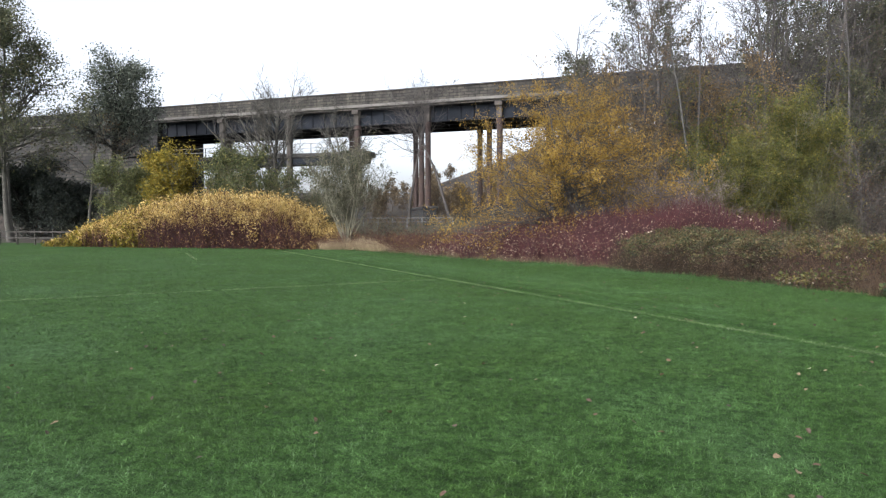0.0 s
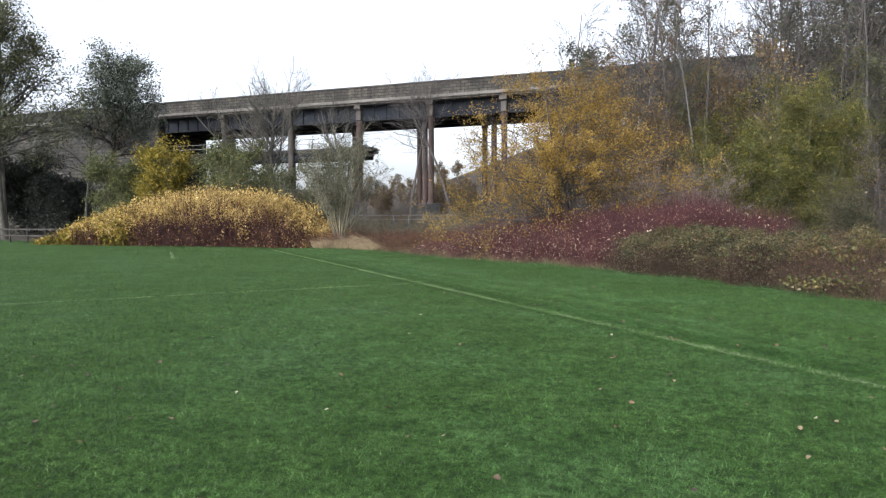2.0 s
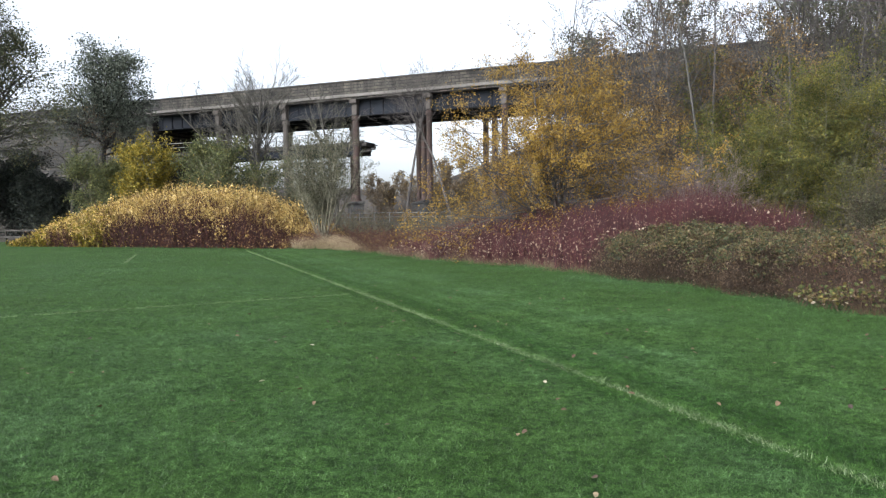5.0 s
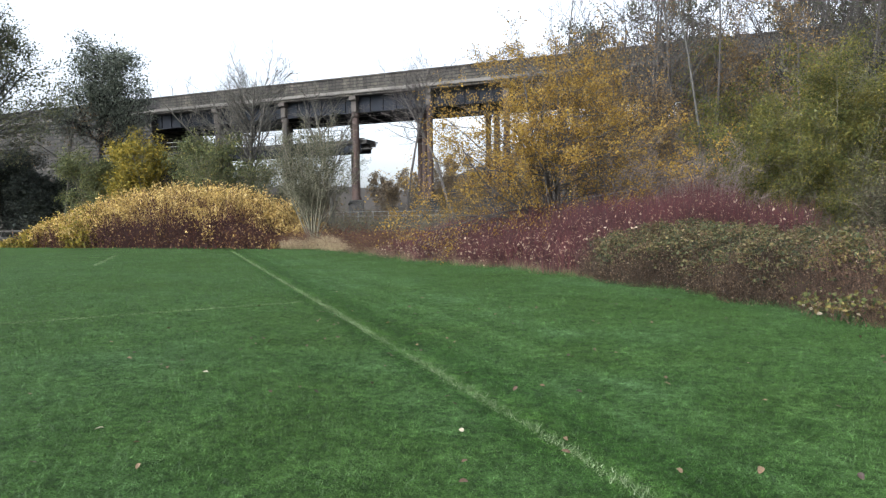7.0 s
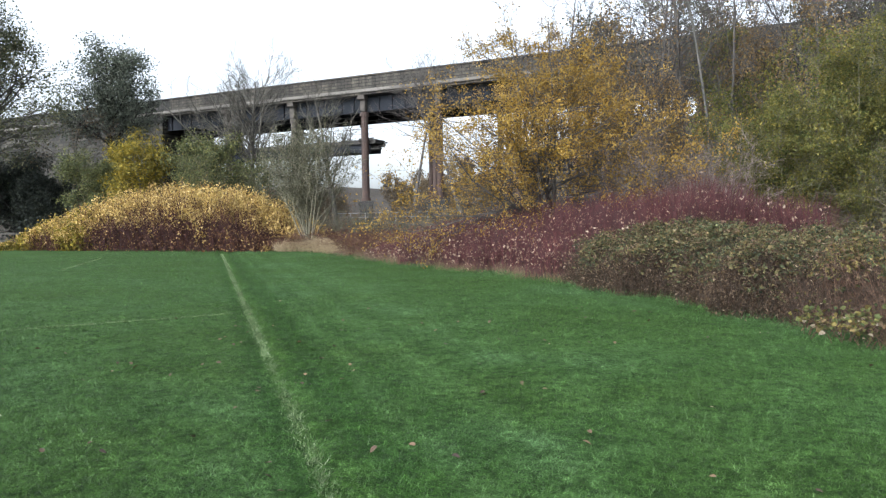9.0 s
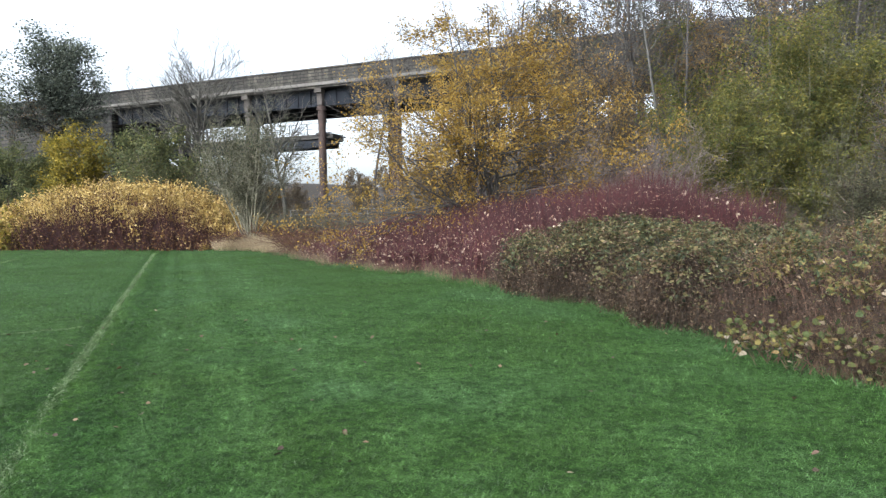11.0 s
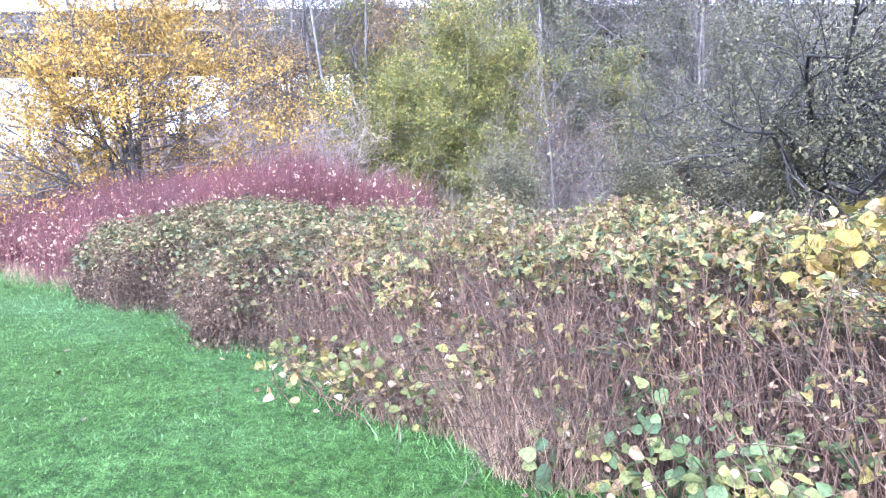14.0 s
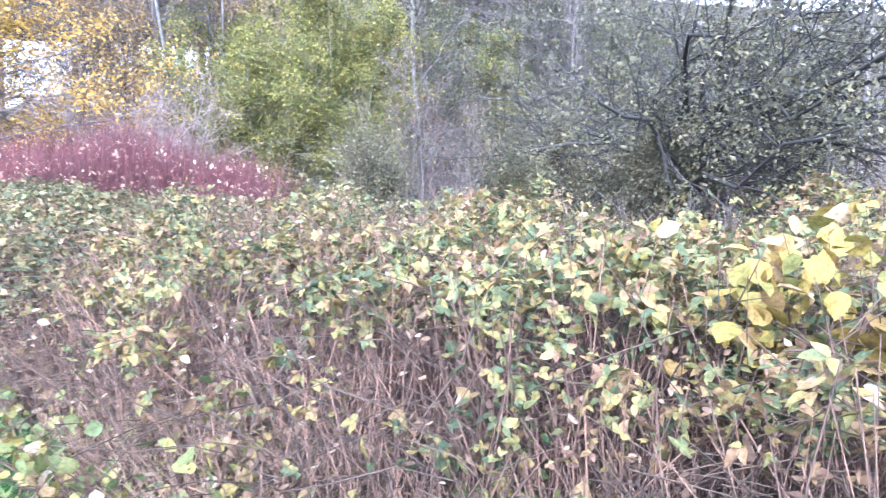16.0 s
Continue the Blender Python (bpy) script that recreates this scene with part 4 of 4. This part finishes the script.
# ---- golden mound ----
def mound():
    ob = thing("knotweed_mound", "broad golden-leaved knotweed thicket with dark maroon canes", "thicket", kind="stuff")
    xs = np.array([-45, -43, -40, -37, -34, -31.5, -28.5, -26, -24, -22.3])
    hs = np.array([0.4, 1.5, 2.7, 3.4, 3.9, 4.2, 3.9, 3.0, 1.9, 0.5])
    n = 4600
    x, y = RNG.uniform(-45, -22.3, n), RNG.uniform(37.0, 46, n)
    top = np.interp(x, xs, hs)
    h = top * np.interp(y, [37.0, 38.0, 40, 44, 46], [0.35, 0.72, 1.0, 0.95, 0.5]) * RNG.uniform(0.8, 1.04, n)
    st = np.stack([x, y, turf_height(x, y)], -1)
    P = run(st, np.stack([RNG.normal(0, 0.18, n), RNG.normal(-0.12, 0.18, n), np.ones(n)], -1), h * 1.08, 5, 0.08, -0.02)
    R = np.full((n, 1), 0.014) * np.linspace(1, 0.4, 5)[None]
    V, F = tubes(P, R, 3)
    piece("canes", mesh_from("canes", V, F, B_MAROON), ob)
    front = (P[:, 0, 0] > -36) & (P[:, 0, 0] < -22.3) & (P[:, 0, 1] < 40)
    tips = P[:, 2:]
    blot = np.array([noise.noise((a * 0.35, b * 0.5, 4.0)) for a, b in zip(x, y)])
    spot = (P[:, 0, 0] < -35.5) & (P[:, 0, 1] < 39) & (blot < -0.15)
    bare = spot | front & (h < np.interp(x, [-36, -33, -27, -24], [1.6, 2.9, 2.7, 3.0]) + 1.7 * blot) & (RNG.random(n) < 0.93)
    pts = along(tips[~bare], 34)
    lump = np.array([noise.noise((a * 0.9, b * 0.5, c * 1.3)) for a, b, c in pts])
    share = pts[:, 2] / np.interp(pts[:, 0], xs, hs)
    pts = pts[lump + 0.75 * share + RNG.normal(0, 0.12, len(pts)) > 0.38]
    V, F = leaves(pts, 0.125, 0.1, droop=0.5, aspect=0.75)
    piece("leaves", mesh_from("leaves", V, F, L_GOLD), ob)
    V, F = leaves(along(P[bare], 6), 0.13, 0.12, droop=0.5, aspect=0.7)
    piece("withered_leaves", mesh_from("withered_leaves", V, F, L_BUFF), ob)
    low = (P[:, 0, 0] < -36) & (P[:, 0, 1] < 39.5) & ~bare
    V, F = leaves(along(P[low], 14), 0.18, 0.14, droop=0.5, aspect=0.75)
    piece("side_leaves", mesh_from("side_leaves", V, F, L_GOLDGREEN), ob)
    red = bare
    P2, R2 = grow(P[red], R[red], 7, 0.2, 1.0, 0.3, 35, 0.05, 0.1, 2, 0.6, 0.4, 0.008)
    V, F = tubes(P2, R2, 3)
    piece("red_twigs", mesh_from("red_twigs", V, F, B_MAROON), ob)


mound()


# ---- red dogwood ----
def dogwood():
    ob = thing("dogwood_thicket", "dense crimson-stemmed dogwood thicket with a few buff leaves", "thicket", kind="stuff")
    n = 8300
    s = RNG.uniform(STA[8] + 0.4, STA[11] - 1.0, n)
    d = RNG.uniform(0.3, 6.2, n) ** 1.0
    x, y = on_edge(s, d)
    extra = 2800
    x = np.concatenate([x, RNG.uniform(-4, 3.4, extra)])
    y = np.concatenate([y, RNG.uniform(26.6, 31.0, extra)])
    n = len(x)
    dd = past_edge(x, y)
    h = np.interp(dd, [0, 0.5, 2, 5, 7], [0.7, 1.0, 1.5, 2.0, 2.2]) * np.interp(x, [-13, -9, -5, 0, 3.4], [0.6, 0.85, 1.0, 1.1, 0.75]) * RNG.uniform(0.65, 1.12, n) * (1 + 0.25 * np.array([noise.noise((a * 0.8, b * 0.8, 9.0)) for a, b in zip(x, y)]))
    P = run(np.stack([x, y, turf_height(x, y)], -1), np.stack([RNG.normal(0, 0.16, n), RNG.normal(0, 0.16, n), np.ones(n)], -1), h, 4, 0.05, 0.02)
    R = np.full((n, 1), 0.009) * np.linspace(1, 0.45, 4)[None]
    P1, R1 = grow(P, R, 3, 0.3, 0.95, 0.42, 24, 0.08, 0.06, 2, 0.7, 0.4, 0.005)
    V, F = join_arrays([tubes(P, R, 3), tubes(P1, R1, 3)])
    piece("stems", mesh_from("stems", V, F, B_RED), ob)
    V, F = leaves(along(P[:, 1:], 2)[RNG.random(2 * n) < 0.6], 0.095, 0.05, 0.4, 0.6)
    piece("leaves", mesh_from("leaves", V, F, L_PINK), ob)


dogwood()


def rust_brambles():
    ob = thing("rust_bramble_patch", "low tangle of rust-brown brambles at the field edge", "thicket", kind="stuff")
    n = 5200
    x, y = RNG.uniform(-25, -9, n), RNG.uniform(33, 44, n)
    k = past_edge(x, y) > 0.3
    x, y = x[k], y[k]
    n = len(x)
    h = RNG.uniform(0.8, 1.9, n)
    a = RNG.random(n) * 6.283
    P = run(np.stack([x, y, turf_height(x, y)], -1), np.stack([np.cos(a) * 0.6, np.sin(a) * 0.6, np.ones(n)], -1), h, 4, 0.14, -0.3)
    V, F = tubes(P, np.full((n, 4), 0.009), 3)
    piece("canes", mesh_from("canes", V, F, B_RUST), ob)
    V, F = leaves(along(P, 3), 0.1, 0.06)
    piece("leaves", mesh_from("leaves", V, F, L_RUSSET), ob)


rust_brambles()


def straw_tufts(s0, s1, n, h, d0, d1, label, r=0.005, stalk=None):
    s = RNG.uniform(s0, s1, n)
    clump = np.array([noise.noise((a * 0.9, 3.1, 0.0)) for a in s])
    x, y = on_edge(s, RNG.uniform(d0, d1, n))
    a = RNG.random(n) * 6.283
    L = h * RNG.uniform(0.5, 1.1, n) * (1 + 0.8 * clump)
    P = run(np.stack([x, y, turf_height(x, y)], -1), np.stack([np.cos(a) * 0.35, np.sin(a) * 0.35, np.ones(n)], -1), L, 3, 0.1, -0.12)
    V, F = tubes(P, np.full((n, 1), r) * np.linspace(1, 0.4, 3)[None], 3)
    tagged(new("dry_grass", mesh_from("dry_grass", V, F, stalk or B_STRAW)), label, "grass", kind="stuff")


straw_tufts(STA[12] - 2.5, STA[13], 3000, 0.7, -0.05, 0.5, "tufts of tall pale straw grass at the field edge")
straw_tufts(STA[8], STA[12] - 2.5, 1500, 0.38, -0.1, 0.5, "short pale dry grass before the dogwood", 0.004, B_TAN)
straw_tufts(STA[5] - 0.7, STA[5] + 1.0, 1100, 0.55, -0.05, 0.45, "pale straw grass at the foot of the dry canes", 0.0022, B_TAN)
straw_tufts(STA[4] + 0.4, STA[7], 700, 0.6, 0.05, 0.7, "dry straw grass at the foot of the brambles", 0.0024, B_TAN)


# ---- bramble hedge ----
def hedge_roof(x, y):
    """Hummocks of the bramble tops."""
    return np.array([0.97 + 0.3 * noise.noise((a * 0.7, b * 0.7, 7.0)) + 0.26 * noise.noise((a * 1.9, b * 1.9, 3.0)) for a, b in zip(x, y)])


RISE = [0, 0.12, 0.45, 1.2, 6]  # how the growth climbs from its foot
CLIMB = [0.42, 0.8, 1.0, 1.12, 1.2]


def hedge(s0, s1, depth, dens, leaf, lsize, near, label, cane, face=0.2, crisp=0.35, canes=120):
    ob = thing("bramble_thicket", label, "thicket", "bramble thickets", "stuff")
    area = (s1 - s0) * depth
    n = int(area * canes)
    s, d = RNG.uniform(s0, s1, n), depth * RNG.random(n) ** 1.7
    x, y = on_edge(s, d)
    roof = hedge_roof(x, y)
    h = roof * np.interp(d, RISE, CLIMB)
    a = RNG.random(n) * 6.283
    arch = RNG.uniform(0.02, 0.62, n) ** 1.5
    P = run(np.stack([x, y, turf_height(x, y)], -1), np.stack([np.cos(a) * arch, np.sin(a) * arch, np.ones(n)], -1), h * RNG.uniform(0.5, 1.2, n), 5, 0.1, -0.07)
    R = np.full((n, 1), 0.0038) * RNG.uniform(0.5, 1.6, (n, 1)) * np.linspace(1, 0.5, 5)[None]
    V, F = tubes(P, R, 3)
    piece("canes", mesh_from("canes", V, F, cane), ob)
    m = int(n * 0.6)
    s, d = RNG.uniform(s0, s1, m), depth * RNG.random(m) ** 1.6
    x, y = on_edge(s, d)
    top = np.interp(d, RISE, CLIMB)
    a = RNG.random(m) * 6.283
    P2 = run(np.stack([x, y, turf_height(x, y) + RNG.uniform(0.05, 1.0, m) * top], -1), np.stack([np.cos(a), np.sin(a), RNG.normal(0.1, 0.6, m)], -1), RNG.uniform(0.2, 0.7, m), 4, 0.25, -0.08)
    V, F = tubes(P2, np.full((m, 4), 0.0024), 3)
    piece("dead_twigs", mesh_from("dead_twigs", V, F, B_HEDGE), ob)
    q = int(area * dens) // 8
    s, d = RNG.uniform(s0, s1, q), depth * RNG.random(q) ** 1.2
    x, y = on_edge(s, d)
    h = hedge_roof(x, y) * np.interp(d, RISE, CLIMB)
    lump = np.array([noise.noise((a * 1.5, b * 1.5, 5.0)) for a, b in zip(x, y)])
    z = turf_height(x, y) + h * (1.05 - np.abs(RNG.normal(0, 0.1, q)) + 0.12 * lump)
    keep = (lump + RNG.normal(0, 0.1, q) > -0.14) & (RNG.random(q) < np.interp(d, [0, 0.3, 0.7], [face, (1 + face) / 2.4, 1.0]))
    x, y, z = (np.repeat(v[keep], 8) for v in (x, y, z))
    size = lsize * np.repeat(RNG.uniform(0.6, 1.45, keep.sum()), 8)
    q = len(x)
    pts = np.stack([x + RNG.normal(0, 0.065, q), y + RNG.normal(0, 0.065, q), z + RNG.normal(0, 0.03, q)], -1)
    V, F = leaves(pts, size, 0.02, 0.15, 0.66, near, 0.55, near)
    piece("leaves", mesh_from("leaves", V, F, leaf), ob)
    q = int(area * dens * crisp)
    s, d = RNG.uniform(s0, s1, q), depth * RNG.random(q) ** 2
    x, y = on_edge(s, d)
    z = turf_height(x, y) + hedge_roof(x, y) * RNG.uniform(0.02, 1.1, q) * np.interp(d, RISE, CLIMB)
    V, F = leaves(np.stack([x, y, z], -1), lsize * 0.9, 0.03, 0.4, 0.5, near)
    piece("withered_leaves", mesh_from("withered_leaves", V, F, L_BROWNLEAF), ob)


hedge(STA[1] - 4.0, STA[3] - 1.5, 4.0, 500, L_BRAMBLE, 0.055, False, "tall bramble thicket with yellowing leaves and brown canes", B_CANE, 0.3, 0.2, 60)
hedge(STA[3] - 1.5, STA[6] + 0.6, 4.6, 1050, L_BRAMBLE, 0.041, True, "bramble thicket with yellow, green and buff leaves over brown canes", B_CANE, 0.09, 0.45, 330)
hedge(STA[6] + 0.6, STA[8] + 0.8, 4.6, 2000, L_BRAMBLE2, 0.056, False, "bramble thicket with dull green and brown leaves", B_HEDGE, 0.4, 0.65, 150)


def leafy_sprays(name, label, centres, n, leaf, size, stem, arch=0.4, bend=-0.07, first=3, per=7):
    """Low plants with big leaves on arching stems."""
    ob = thing(name, label, "plant")
    c = np.array(centres)
    i = RNG.integers(0, len(c), n)
    x, y = c[i, 0] + RNG.normal(0, c[i, 3]), c[i, 1] + RNG.normal(0, c[i, 3])
    a = RNG.random(n) * 6.283
    P = run(np.stack([x, y, turf_height(x, y)], -1), np.stack([np.cos(a) * arch, np.sin(a) * arch, np.ones(n)], -1), c[i, 2] * RNG.uniform(0.75, 1.15, n), 7, 0.07, bend)
    for i in range(n):
        V, F = tubes(P[i:i + 1], np.full((1, 1), 0.0045) * np.linspace(1, 0.4, 7)[None], 4)
        piece("stem", mesh_from("stem", V, F, stem), ob)
    V, F = leaves(along(P[:, first:], per), size, 0.05, 0.25, 0.9, True, 0.35)
    piece("foliage", mesh_from("foliage", V, F, leaf), ob)


leafy_sprays("yellow_leaf_bush", "bush with large round yellow and buff leaves", [(5.4, 16.5, 1.26, 0.1), (5.55, 16.4, 1.29, 0.12), (5.75, 16.25, 1.31, 0.14), (5.95, 16.05, 1.33, 0.14)], 34, L_ROUND, 0.08, B_HEDGE, 0.12, 0.0, 5, 10)
leafy_sprays("green_leaf_plant", "low plant with fresh green heart-shaped leaves", [(4.68, 16.5, 0.62, 0.1), (4.15, 16.35, 0.36, 0.1), (4.75, 15.95, 0.42, 0.14)], 34, L_LIME, 0.085, B_CANE)
leafy_sprays("green_bramble_shoots", "fresh green bramble shoots among dry canes", [(5.3, 16.7, 1.05, 0.22), (4.95, 17.0, 1.1, 0.2), (5.75, 16.6, 1.1, 0.25)], 34, L_LIME, 0.05, B_CANE, 0.4, -0.05, 3, 9)
leafy_sprays("yellow_edge_plant", "low plant with yellow and cream leaves at the field edge", [(2.45, 18.35, 0.4, 0.14), (2.7, 17.95, 0.46, 0.14), (2.95, 17.65, 0.55, 0.13), (3.25, 17.4, 0.62, 0.13), (3.5, 17.15, 0.5, 0.12), (3.6, 17.35, 0.8, 0.14), (3.95, 17.05, 0.75, 0.14)], 130, L_EDGE, 0.06, B_CANE, 0.6)
leafy_sprays("yellow_edge_plant", "low plant with yellow-green leaves before the brambles", [(4.3, 16.1, 0.36, 0.12), (4.7, 15.5, 0.5, 0.14), (5.1, 15.05, 0.6, 0.14)], 24, L_EDGE, 0.062, B_CANE, 0.5)
leafy_sprays("yellow_edge_plant", "low plant with broad yellow-green leaves before the dry canes", [(4.35, 15.3, 0.38, 0.12), (4.75, 15.4, 0.48, 0.14), (5.2, 15.05, 0.55, 0.14), (5.25, 15.75, 0.75, 0.16), (4.9, 16.15, 0.7, 0.14)], 40, L_EDGE, 0.06, B_CANE, 0.5)
leafy_sprays("green_leaf_plant", "green-leaved low plant beside the yellow one", [(4.95, 15.75, 0.6, 0.14), (5.35, 15.4, 0.65, 0.16), (4.5, 15.2, 0.3, 0.12)], 28, L_LIME, 0.07, B_CANE, 0.5)
leafy_sprays("dead_weed", "tall withered weed with pale tan seed leaves", [(4.6, 18.75, 1.4, 0.12)], 8, L_BROWNLEAF, 0.06, B_CANE, 0.25, -0.02)
leafy_sprays("arching_briar", "long bare arching briar canes with few leaves", [(5.6, 15.9, 1.4, 0.2), (5.0, 16.3, 1.2, 0.2), (5.8, 16.7, 1.6, 0.25)], 14, L_EDGE, 0.035, B_CANE, 0.6, -0.16)
leafy_sprays("seed_stalks", "pale withered stalks with cream leaves over the brambles", [(3.9, 18.4, 1.2, 0.3), (3.6, 17.7, 1.0, 0.25), (4.6, 17.6, 1.2, 0.3), (2.9, 19.5, 1.1, 0.4)], 26, L_CREAM, 0.042, B_CANE, 0.3, -0.05, 3, 5)


# ---- low rail fence at the far corner ----
def fence():
    f = thing("rail_fence", "weathered grey timber rail fence at the far corner", "fence")
    for i in range(8):
        x = -58 + i * 2.0
        bm = bmesh.new()
        box(bm, x, x + 0.12, 40.4, 40.52, -0.3, 1.25, 0.015)
        part("post", bm, M_FENCE, f)
    for z in (0.5, 1.0):
        bm = bmesh.new()
        box(bm, -58.2, -43.6, 40.33, 40.4, z, z + 0.13, 0.01)
        part("rail", bm, M_FENCE, f)


fence()


def pier_rail():
    f = thing("metal_railing", "low grey steel railing before the viaduct piers", "railing")
    for x in np.arange(-34.0, -20.9, 1.6):
        bm = bmesh.new()
        z = ground_at(x, 62)
        box(bm, x, x + 0.06, 62.0, 62.06, z - 0.2, z + 0.95, 0.008)
        part("post", bm, M_RAIL, f)
    for h in (0.5, 0.9):
        bm = bmesh.new()
        z = ground_at(-28, 62)
        box(bm, -34.1, -21.0, 61.95, 62.0, z + h, z + h + 0.05, 0.008)
        part("rail", bm, M_RAIL, f)


pier_rail()


# ---- fallen leaves ----
def fallen():
    kinds = []
    for i in range(5):
        V, F = leaves(np.zeros((1, 3)), 0.056, 0, 0.0, 0.8, True, 1.0)
        V[:, 2] += 0.028 - V[:, 2].min()
        kinds.append(mesh_from("fallen_leaf", V, F, L_FALLEN))
    k = 0
    while k < 300:
        x, y = RNG.uniform(-7, 5), RNG.uniform(2.5, 20)
        if past_edge(np.array([x]), np.array([y]))[0] > -0.1:
            continue
        ob = new("fallen_leaf", kinds[k % 5])
        ob.matrix_world = pose(x, y, ground_at(x, y), RNG.normal(0, 15), RNG.normal(0, 15), RNG.uniform(0, 360))
        ob.scale = (1, 1, 1)
        tagged(ob, "curled brown fallen leaf lying on the grass", "leaf", "fallen leaves on the field")
        k += 1


fallen()
